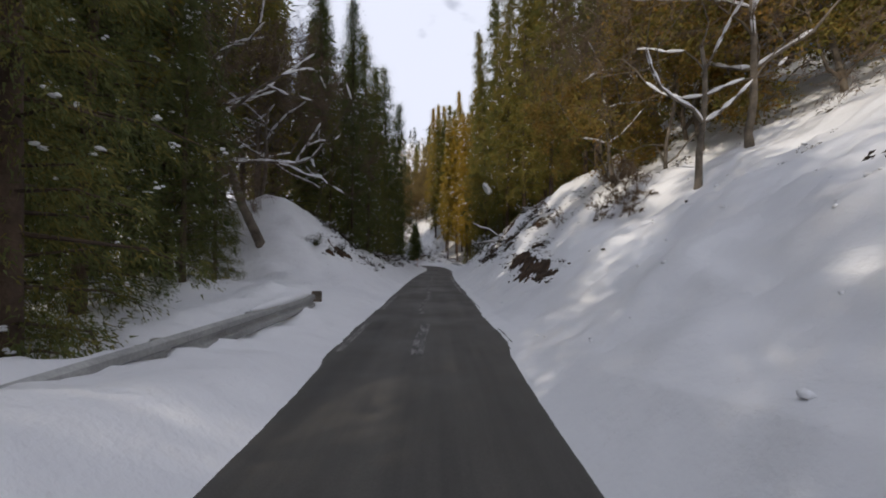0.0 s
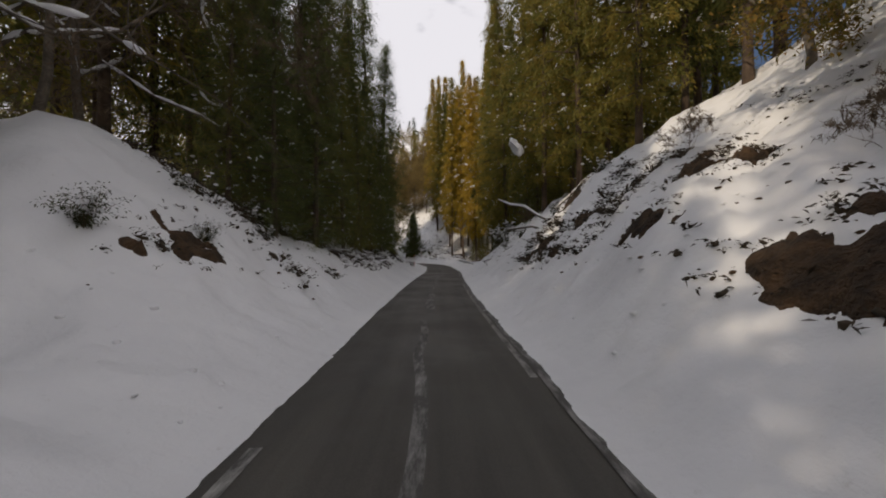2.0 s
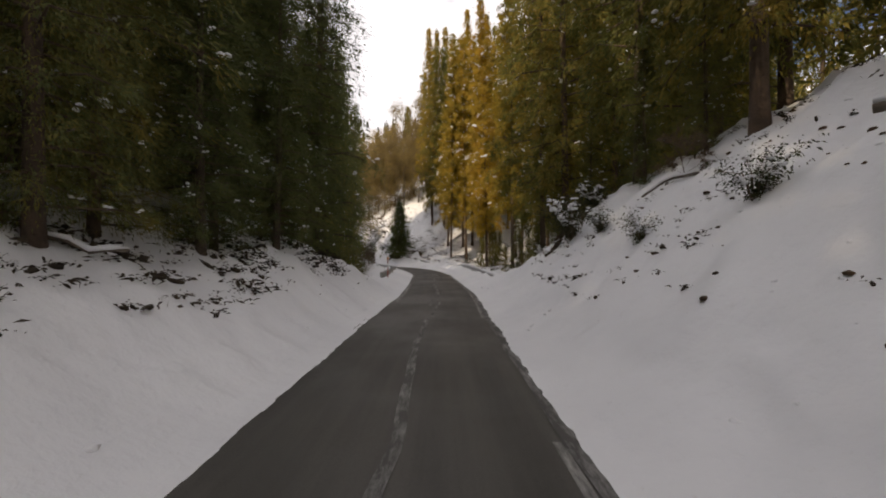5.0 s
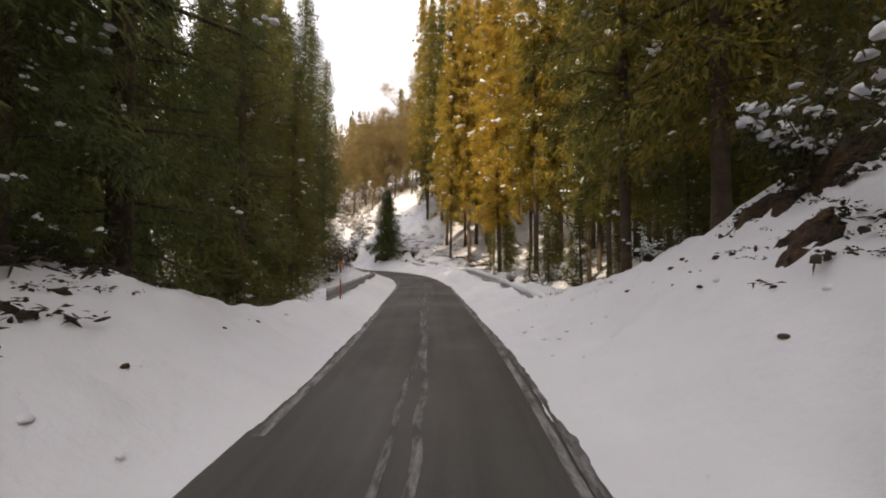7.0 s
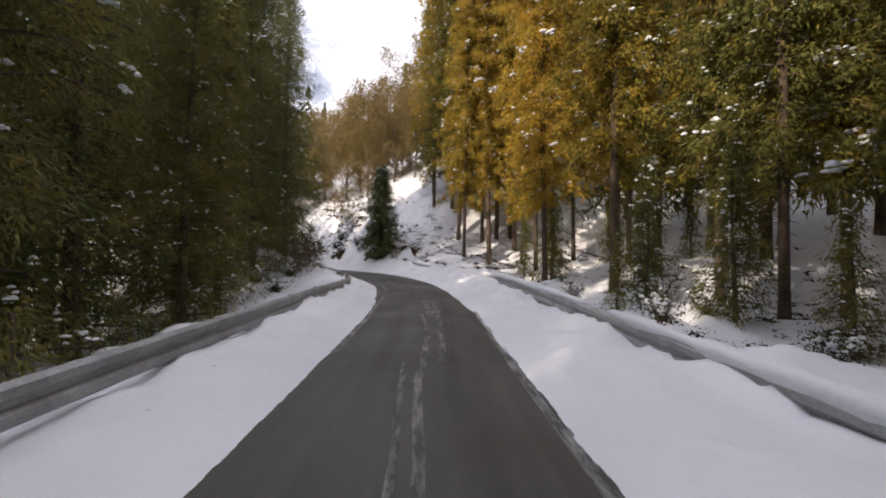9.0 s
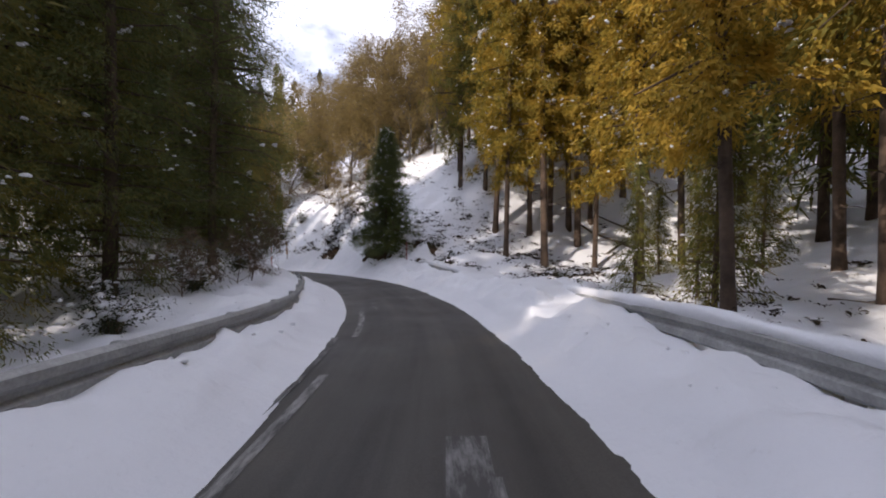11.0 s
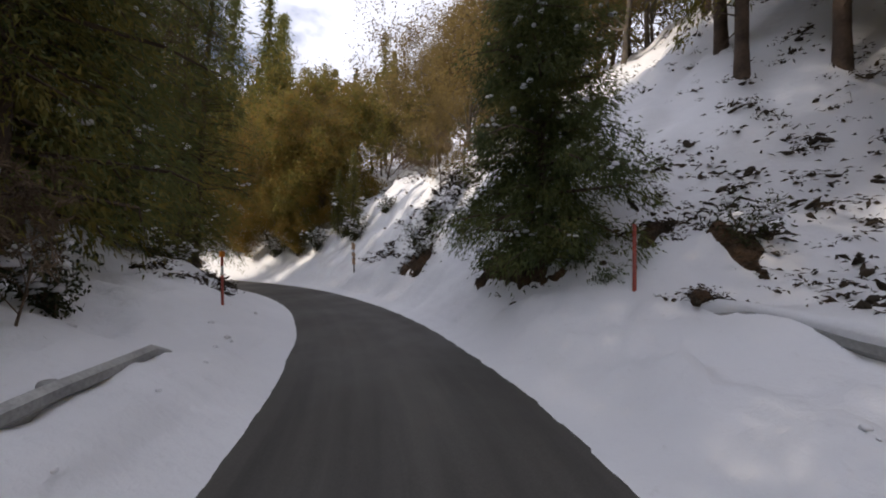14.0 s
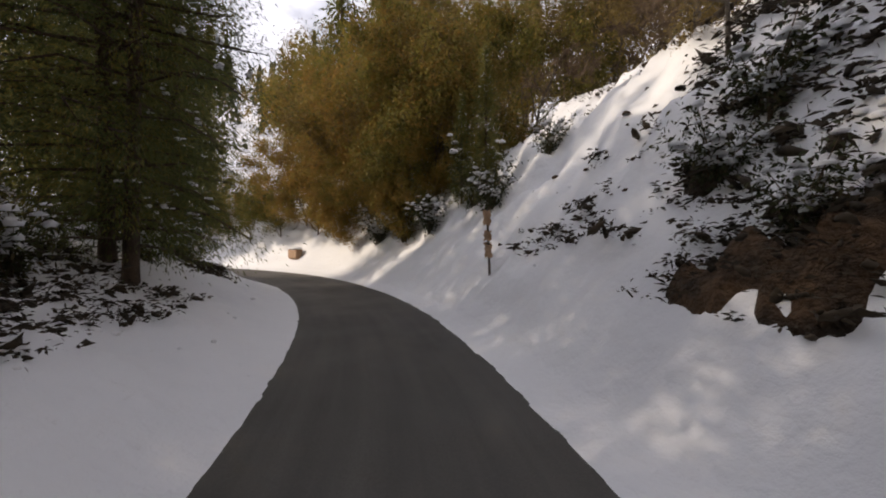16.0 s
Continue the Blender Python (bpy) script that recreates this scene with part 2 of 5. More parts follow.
KNOTS = [0, 0.3, 0.8, 1.5, 2.5, 4, 6, 9, 14, 22, 40]
RIGHT = {
    -30: [.05, .15, .35, .8, 1.5, 2.6, 4.0, 6.0, 9, 13, 20],
    5: [.05, .15, .35, .8, 1.5, 2.5, 3.7, 5.3, 8, 12, 18],
    10: [.05, .2, .6, 1.3, 2.0, 2.8, 3.7, 5.4, 8.5, 12, 18],
    17: [.05, .2, .6, 1.4, 2.3, 3.4, 4.8, 6.8, 10, 14, 20],
    24: [.05, .15, .4, 1.1, 2.2, 3.7, 5.4, 7.5, 10.5, 14, 20],
    30: [.05, .15, .4, 1.1, 2.2, 3.7, 5.2, 7.0, 9.5, 13, 18],
    37: [.05, .15, .4, 1.0, 2.1, 3.3, 4.3, 5.3, 6.5, 8, 14],
    39.5: [.05, .15, .4, 1.1, 2.4, 3.7, 4.4, 5, 5.6, 6.5, 11],
    41: [.05, .15, .45, 1.2, 2.4, 3.6, 4.3, 4.7, 5.1, 5.6, 9],
    42.6: [.08, .2, .4, .8, 1.3, 1.9, 2.3, 2.6, 2.9, 3.4, 8],
    45.5: [.1, .25, .35, .35, .2, 0, -.4, -.8, -.5, 1.5, 8],
    50: [.1, .28, .4, .4, .2, -.3, -.8, -1.1, -.8, 1.5, 8],
    54: [.1, .3, .42, .42, .25, -.2, -.55, -.7, 0, 2, 9],
    58: [.1, .3, .45, .45, .3, .2, .3, .7, 1.6, 3, 10],
    66: [.1, .3, .5, .5, .4, .3, .2, .3, .9, 4, 12],
    70: [.1, .3, .5, .6, .55, .55, .6, 1.0, 2.8, 7, 14],
    72: [.1, .3, .55, .85, 1.2, 1.9, 2.9, 4.6, 8.0, 12.5, 18],
    74.5: [.1, .3, .9, 1.65, 2.6, 4.0, 5.6, 8.4, 12.5, 17, 23],
    78: [.1, .3, .85, 1.8, 3.2, 4.9, 6.6, 9.0, 12.6, 17.5, 24],
    82: [.1, .3, .85, 1.8, 3.2, 4.7, 6.0, 7.8, 11.2, 15.5, 22],
    88: [.1, .3, .8, 1.6, 2.7, 4.2, 5.4, 6.8, 9.0, 12, 18],
}
LEFT = {
    -30: [.05, .15, .2, .1, -.3, -.9, -1.5, -2, -2, -2, 0],
    7: [.05, .15, .2, .15, 0, -.2, -.3, -.3, 0, 1, 4],
    11: [.05, .15, .25, .4, .6, .8, 1.0, 1.2, 1.5, 3, 6],
    16: [.05, .15, .35, .6, .85, 1.0, .5, .3, 1.2, 3.5, 8],
    18.2: [.05, .15, .4, .8, 1.8, 4.1, 4.6, 2.6, 2.6, 4.5, 8],
    20: [.05, .15, .4, .9, 1.8, 3.4, 5.0, 4.8, 4.6, 5.5, 9],
    22.5: [.05, .2, .5, 1.0, 1.6, 2.5, 3.4, 4.2, 5, 6, 9],
    27: [.05, .2, .5, 1.05, 1.6, 2.3, 3.2, 4.2, 5, 6.5, 9],
    38: [.05, .2, .55, 1.3, 2.0, 2.6, 3.2, 3.8, 4.2, 5, 8],
    42: [.05, .2, .45, .85, 1.0, 1.0, .9, .7, .3, 0, 2],
    46: [.1, .25, .4, .4, .1, -.5, -1.2, -1.8, -2, -2, 0],
    60: [.1, .25, .35, .3, .1, -.3, -.8, -1.2, -1.2, -1, 3],
    66: [.12, .3, .34, .40, .45, .45, .35, .2, 0, 1, 5],
    71: [.12, .36, .50, .75, 1.15, 1.5, 1.8, 2.1, 2.4, 3, 6],
    77: [.08, .2, .45, .8, 1.2, 2.0, 2.9, 3.9, 4.8, 6, 8],
}
SIDES = {}
for side, book in ((1, RIGHT), (-1, LEFT)):
    keys = sorted(book)
    grid_s = np.arange(-30, 121, 1.0)
    grid = np.array([np.interp(grid_s, keys, [book[k][j] for k in keys]) for j in range(len(KNOTS))]).T
    kern = np.array([1, 2, 3, 2, 1]) / 9
    pad = np.pad(grid, ((2, 2), (0, 0)), mode="edge")
    grid = sum(kern[i] * pad[i:i + len(grid)] for i in range(5))
    fine_e = np.arange(0, 60.01, 0.1)
    SIDES[side] = np.array([np.interp(fine_e, KNOTS, row) for row in grid])
    box = 7
    padded = np.pad(SIDES[side], ((0, 0), (box, box)), mode="edge")
    soft = sum(padded[:, i:i + len(fine_e)] for i in range(2 * box + 1)) / (2 * box + 1)
    fade = np.clip(fine_e / 1.2, 0, 1)
    SIDES[side] = SIDES[side] * (1 - fade) + soft * fade


def bank(s):
    """How steeply the road leans into the bend (rise per metre to the right)."""
    return np.interp(s, [44, 50, 56, 62, 68, 76, 90], [0, 0.010, 0.022, 0.032, 0.035, 0.025, 0.01])


def half_width(s, d):
    """From the road's line to its edge; wider on the inside of the bend."""
    return np.where(d < 0, np.interp(s, [55, 61, 71, 78, 90], [HALF, 2.05, 2.05, 1.85, 1.72]), np.interp(s, [54, 60, 67, 73, 80, 87, 94], [HALF, 1.35, 1.40, 1.28, 1.12, 1.25, 1.5]))


def profile(s, e, side):
    """Height of the snow at station s, e metres out from the road's edge."""
    table = SIDES[side]
    a = np.clip(s + 30, 0, 149.999)
    b = np.clip(e, 0, 59.9) * 10
    ia, ib = a.astype(int), b.astype(int)
    fa, fb = a - ia, b - ib
    ib1 = np.minimum(ib + 1, table.shape[1] - 1)
    return (table[ia, ib] * (1 - fb) + table[ia, ib1] * fb) * (1 - fa) + (table[ia + 1, ib] * (1 - fb) + table[ia + 1, ib1] * fb) * fa


def station_of(x, y):
    """Nearest station on the road's line and signed distance from it (right is plus)."""
    x, y = np.atleast_1d(np.asarray(x, float)), np.atleast_1d(np.asarray(y, float))
    line, tan, st = LINE[::2], TANGENT[::2], STATION[::2]
    out_s, out_d = np.empty(len(x)), np.empty(len(x))
    for a in range(0, len(x), 4000):
        dx, dy = x[a:a + 4000, None] - line[None, :, 0], y[a:a + 4000, None] - line[None, :, 1]
        k = np.argmin(dx * dx + dy * dy, axis=1)
        i = np.arange(len(k))
        along = dx[i, k] * tan[k, 0] + dy[i, k] * tan[k, 1]
        side = np.where(dx[i, k] * tan[k, 1] - dy[i, k] * tan[k, 0] >= 0, 1.0, -1.0)
        out_s[a:a + 4000] = st[k] + np.clip(along, -0.3, 0.3)
        out_d[a:a + 4000] = side * np.sqrt(np.maximum(dx[i, k] ** 2 + dy[i, k] ** 2 - np.minimum(np.abs(along), 0.3) ** 2, 0))
    return out_s, out_d


def land(x, y, s, d):
    e = np.abs(d) - half_width(s, d)
    z = np.where(d >= 0, profile(s, e, 1), profile(s, e, -1))
    rough = np.clip(e / 2.5, 0, 1)
    steep = rough * np.clip((s - 73) / 4, 0, 1) * (d > 0)
    z = z + steep * 0.8 * fractal(x * 1.9, y * 1.9, 13, 5) + rough * (0.9 * fractal(x * 0.28, y * 0.28, 3, 3) + 0.65 * fractal(x * 1.0, y * 1.0, 9, 4))
    lumps = np.clip(e / 0.5, 0, 1)
    z = z + lumps * (0.20 * fractal(x * 2.1, y * 2.1, 21, 3) + (0.07 + 0.13 * rough) * fractal(x * 5, y * 5, 31, 3))
    ridge = np.clip((s - 47) / 8, 0, 1) * np.clip((77 - s) / 3, 0, 1) * (d > 0) * np.exp(-((e - 0.75) / 0.5) ** 2)
    z = z + ridge * (0.03 + 0.42 * fractal(x * 2.6, y * 2.6, 91, 3) + 0.12 * fractal(x * 9, y * 9, 93, 2))
    wide = np.hypot(x + 10, y - 60)
    z = z + np.clip((wide - 55) / 90, 0, 1) ** 1.3 * 34 + np.clip((wide - 150) / 200, 0, 1) * 70 * (1 + 0.8 * fractal(x * 0.01, y * 0.01, 5, 3))
    z = np.where(e < 0, np.minimum(z, -0.03), z)
    return z + bank(s) * np.clip(d, -2.0, 5.0)


# places where the snow has slid off and bare earth shows: station, offset, half length along the road, half height up the bank
BARE_EARTH = [(11.4, 3.15, 2.6, 0.52), (13.9, 3.35, 1.5, 0.42), (14.9, 3.31, 0.8, 0.4), (14.7, 4.2, 0.6, 0.4), (17.7, 3.67, 0.85, 0.38), (18.4, 5.09, 0.7, 0.4), (24.4, 3.9, 0.6, 0.32), (23, 4.6, 0.5, 0.32), (22.5, 3.6, 0.35, 0.22), (24.9, 3.4, 0.3, 0.2), (25.7, 5.31, 0.9, 0.4), (39.9, 4.91, 0.9, 0.35), (18.1, -4.32, 1, 0.6), (16.9, 4.85, 0.5, 0.3), (25, -5.3, 0.7, 0.5), (30.5, -4.31, 0.7, 0.4), (79.0, 2.05, 0.55, 0.27), (79.35, 2.0, 0.4, 0.2), (78.7, 2.08, 0.36, 0.2), (39.4, 4.1, 0.6, 0.35), (40.6, 4.6, 0.6, 0.35), (79.9, 2.75, 0.3, 0.2), (74.7, 2.5, 1.5, 0.7), (72.8, 3.9, 0.4, 0.3), (71.8, 4.2, 0.35, 0.28), (71.5, 3.2, 0.3, 0.22), (78.6, 2.3, 0.3, 0.25)]
EARTH_S, EARTH_D = [p[0] for p in BARE_EARTH], [p[1] for p in BARE_EARTH]


def earth_mask(x, y, s, d):
    """Above 0 where the earth is bare, with a ragged rim."""
    best = np.full(len(x), -9.0)
    rag = 1.1 * fractal(x * 1.9, y * 1.9, 61, 5) + 1.2 * fractal(x * 4.6, y * 4.6, 65, 4)
    for (_, _, a, b), ps, pd in zip(BARE_EARTH, EARTH_S, EARTH_D):
        best = np.maximum(best, 0.58 - np.hypot((s - ps) / a, (d - pd) / b) + rag)
    return np.where(np.abs(d) - half_width(s, d) < 0.40, -1.0, best)


def height(x, y):
    s, d = station_of(x, y)
    return float(land(np.atleast_1d(float(x)), np.atleast_1d(float(y)), s, d)[0])


def at_station(s, d):
    """World place of a point d metres right of the road's line at station s."""
    x, y = np.interp(s, STATION, LINE[:, 0]), np.interp(s, STATION, LINE[:, 1])
    tx, ty = np.interp(s, STATION, TANGENT[:, 0]), np.interp(s, STATION, TANGENT[:, 1])
    k = math.hypot(tx, ty)
    return x + d * ty / k, y - d * tx / k


def heading(s):
    tx, ty = np.interp(s, STATION, TANGENT[:, 0]), np.interp(s, STATION, TANGENT[:, 1])
    return math.degrees(math.atan2(-tx, ty))


def quads(rows, cols, offset=0):
    i, j = np.meshgrid(np.arange(rows - 1), np.arange(cols - 1), indexing="ij")
    a = (i * cols + j).ravel() + offset
    return np.stack([a, a + 1, a + cols + 1, a + cols], 1)


def lateral_columns():
    out = [0.02, 0.07, 0.13, 0.2, 0.3]
    while out[-1] < 15:
        out.append(out[-1] + max(0.12, 0.07 * out[-1]))
    return out


def near_ground():
    cols = lateral_columns()
    cols = np.array([-(HALF + c) for c in reversed(cols)] + [-1.2, 0, 1.2] + [HALF + c for c in cols])
    st = np.concatenate([np.arange(-20, -2, 0.5), np.arange(-2, 92, 0.14), np.arange(92, 112, 0.6)])
    x = np.interp(st, STATION, LINE[:, 0])
    y = np.interp(st, STATION, LINE[:, 1])
    tx, ty = np.interp(st, STATION, TANGENT[:, 0]), np.interp(st, STATION, TANGENT[:, 1])
    ragged = 0.34 * fractal(st * 0.8, st * 0 + 1.5, 41, 5) + 0.20 * fractal(st * 5, st * 0 + 4.5, 45, 3)
    ragged2 = 0.34 * fractal(st * 0.8, st * 0 + 7.5, 47, 5) + 0.20 * fractal(st * 5, st * 0 + 8.5, 49, 3)
    D = np.repeat(cols[None, :], len(st), 0)
    D = D + np.sign(D) * (half_width(st[:, None], D) - HALF)
    wob = np.where(D > 0, ragged[:, None], ragged2[:, None]) * np.clip(1.5 - (np.abs(D) - half_width(st[:, None], D)), 0, 1) * (np.abs(D) > half_width(st[:, None], D))
    S = np.repeat(st[:, None], len(cols), 1)
    P = D + wob
    X, Y = x[:, None] + P * ty[:, None], y[:, None] - P * tx[:, None]
    Z = land(X.ravel(), Y.ravel(), S.ravel(), D.ravel())
    return np.stack([X.ravel(), Y.ravel(), Z], 1), quads(len(st), len(cols))


v, f = near_ground()
tagged(mesh_object("ground_snow", v, f, MAT_SNOW, smooth=True), "lumpy white snow on road banks and forest slopes", "ground", kind="structure")

# the bare earth itself, breaking through the snow with a ragged rim
for (px, py, a, b), ps, pd in zip(BARE_EARTH, EARTH_S, EARTH_D):
    ss, dd = np.meshgrid(np.arange(ps - a * 1.6, ps + a * 1.6, 0.055), np.arange(pd - b * 1.7, pd + b * 1.7, 0.05), indexing="ij")
    place = np.array([at_station(q, w) for q, w in zip(ss.ravel(), dd.ravel())])
    mask = earth_mask(place[:, 0], place[:, 1], ss.ravel(), dd.ravel())
    z = land(place[:, 0], place[:, 1], ss.ravel(), dd.ravel()) + np.clip(mask * 0.55, -0.4, 0.09)
    z = z + 0.15 * fractal(place[:, 0] * 4.5, place[:, 1] * 4.5, 71, 5)
    tagged(mesh_object("earth_bank", np.column_stack([place, z]), quads(*ss.shape), MAT_EARTH, smooth=True),
           "bare brown earth where snow slid off the bank", "earth", kind="structure")

xs = np.concatenate([np.arange(-420, -60, 12), np.arange(-60, 45, 1.5), np.arange(45, 330, 12)])
ys = np.concatenate([np.arange(-120, -10, 8), np.arange(-10, 110, 1.5), np.arange(110, 520, 10)])
X, Y = np.meshgrid(xs, ys, indexing="ij")
s_far, d_far = station_of(X.ravel(), Y.ravel())
e_far = np.abs(d_far) - HALF
Z = land(X.ravel(), Y.ravel(), s_far, d_far) - 1.2 * np.clip((15.5 - e_far) / 2, 0, 1) * (s_far < 111)
tagged(mesh_object("ground_hills", np.stack([X.ravel(), Y.ravel(), Z], 1), quads(len(xs), len(ys)), MAT_SNOW, smooth=True),
       "snow-covered wooded hills rising round the road", "ground", kind="structure")


def ribbon(name, s0, s1, d0, d1, z, mat, step=0.25, wobble=0.0, seed=0, camber=True):
    st = np.arange(s0, s1 + 1e-6, step)
    n = max(2, int(abs(d1 - d0) / 0.4) + 2)
    verts, uvs = [], []
    for s in st:
        w = wobble * float(fractal(np.array([s * 0.35]), np.array([seed + 0.5]), seed, 3)[0])
        for k in range(n):
            d = d0 + (d1 - d0) * k / (n - 1) + w
            px, py = at_station(s, d)
            verts.append((px, py, z + float(bank(s)) * max(d, -2.0) + (0.02 * (1 - (d / HALF) ** 2) if camber else 0)))
            uvs.append((d, s))
    ob = mesh_object(name, verts, quads(len(st), n), mat, smooth=True)
    layer = ob.data.uv_layers.new(name="UVMap")
    for loop in ob.data.loops:
        layer.data[loop.index].uv = uvs[loop.vertex_index]
    return ob


tagged(ribbon("road", -20, 111, -2.6, 2.2, 0.0, MAT_ROAD), "narrow wet dark asphalt road with slush streaks", "road", kind="structure")


# paint, slush and the gutter on the road
for a, b in [(-6, 2.2), (6.3, 9.2), (11, 14.5), (39, 47), (50.5, 58), (60, 63)]:
    tagged(ribbon("edge_line", a, b, -1.34, -1.23, 0.006, MAT_LINE), "worn white edge line on the asphalt", "road marking", kind="structure")
for a, b in [(16, 30), (36, 52)]:
    tagged(ribbon("edge_line", a, b, 1.26, 1.35, 0.006, MAT_LINE), "worn white edge line on the asphalt", "road marking", kind="structure")
for k, (a, b, d, w) in enumerate([(6, 8.6, -0.05, 0.2), (10, 20, -0.12, 0.14), (21.5, 25.5, 0.0, 0.22), (27, 36, -0.05, 0.12), (36, 47, 0.12, 0.09), (38, 50, -0.14, 0.07), (47, 54, 0.12, 0.10), (50, 56, 0.38, 0.10), (53.5, 56.5, 0.24, 0.3), (63, 64.5, -0.9, 0.1), (64.5, 65.2, 0.25, 0.12)]):
    tagged(ribbon("slush_streak", a, b, d - w / 2, d + w / 2, 0.010, MAT_SLUSH, 0.2, 0.35, k + 3), "thin grey-white slush streak on the asphalt", "slush", kind="structure")
for k, (a, b, d0, d1) in enumerate([(12, 58, 1.36, 1.80), (-6, 16, 1.50, 1.80), (34, 60, -1.80, -1.50), (8, 30, -1.85, -1.60), (60, 76, 1.12, 1.42)]):
    tagged(ribbon("slush_fringe", a, b, d0, d1, 0.012, MAT_SLUSH, 0.2, 0.16, k + 31), "dirty grey slush fringe between asphalt and snow", "slush", kind="structure")


# ---------------------------------------------------------------- growing things
def tube(points, radii, sides=6):
    """A tapered tube along points; returns vertices and faces."""
    pts = [Vector(p) for p in points]
    verts, faces = [], []
    side = Vector((1, 0, 0))
    for i, p in enumerate(pts):
        t = (pts[min(i + 1, len(pts) - 1)] - pts[max(i - 1, 0)]).normalized()
        side = side - t * side.dot(t)
        if side.length < 1e-3:
            side = t.orthogonal()
        side.normalize()
        up = t.cross(side)
        for k in range(sides):
            a = 2 * math.pi * k / sides
            verts.append(tuple(p + (side * math.cos(a) + up * math.sin(a)) * radii[i]))
    for i in range(len(pts) - 1):
        for k in range(sides):
            a, b = i * sides + k, i * sides + (k + 1) % sides
            faces.append((a, b, b + sides, a + sides))
    verts.append(tuple(pts[-1]))
    top = (len(pts) - 1) * sides
    for k in range(sides):
        faces.append((top + k, top + (k + 1) % sides, len(verts) - 1))
    return verts, faces


class Pile:
    """Gathers vertices and faces for one mesh."""

    def __init__(self):
        self.v, self.f = [], []

    def add(self, v, f):
        o = len(self.v)
        self.v.extend(v)
        self.f.extend([tuple(i + o for i in q) for q in f])

    def make(self, name, mat, parent=None, label="", smooth=True):
        return mesh_object(name, self.v, self.f, mat, parent, label, smooth)


def diamonds(base, way, length, width, rng):
    """Many leaf sprays: folded diamonds from base along way."""
    n = len(base)
    way = way / np.linalg.norm(way, axis=1)[:, None]
    r = rng.normal(size=(n, 3))
    side = np.cross(way, r)
    side /= np.linalg.norm(side, axis=1)[:, None] + 1e-9
    length, width = length[:, None], width[:, None]
    sag = np.zeros((n, 3))
    sag[:, 2] = -1
    mid = base + way * length * 0.5
    a, b = mid + side * width, mid - side * width
    tip = base + way * length + sag * length * 0.18
    verts = np.stack([base, a, tip, b], 1).reshape(-1, 3)
    k = np.arange(n)[:, None] * 4
    return verts, np.concatenate([k + [0, 1, 2], k + [0, 2, 3]], 0)


def clump_mesh(rng, where, size):
    """A flattened lump of snow."""
    verts, faces = [], []
    rings, seg = 3, 6
    tallness = rng.uniform(0.45, 0.85)
    verts.append((where[0], where[1], where[2] + size * tallness))
    for i in range(1, rings + 1):
        a = math.pi * 0.62 * i / rings
        for k in range(seg):
            b = 2 * math.pi * k / seg + i
            r = size * math.sin(a) * rng.uniform(0.8, 1.18)
            verts.append((where[0] + r * math.cos(b), where[1] + r * math.sin(b), where[2] + size * tallness * math.cos(a) * rng.uniform(0.8, 1.2)))
    for k in range(seg):
        faces.append((0, 1 + k, 1 + (k + 1) % seg))
    for i in range(rings - 1):
        for k in range(seg):
            a, b = 1 + i * seg + k, 1 + i * seg + (k + 1) % seg
            faces.append((a, a + seg, b + seg, b))
    return verts, faces


def sprigs(base, way, length, width, rng):
    """Many thin leaf sprays: narrow triangles from base along way."""
    n = len(base)
    way = way / (np.linalg.norm(way, axis=1)[:, None] + 1e-9)
    side = np.cross(way, rng.normal(size=(n, 3)))
    side /= np.linalg.norm(side, axis=1)[:, None] + 1e-9
    length, width = length[:, None], width[:, None]
    verts = np.stack([base - way * length * 0.4 + side * width, base - way * length * 0.4 - side * width, base + way * length * 0.6], 1).reshape(-1, 3)
    return verts, np.arange(3 * n).reshape(-1, 3)


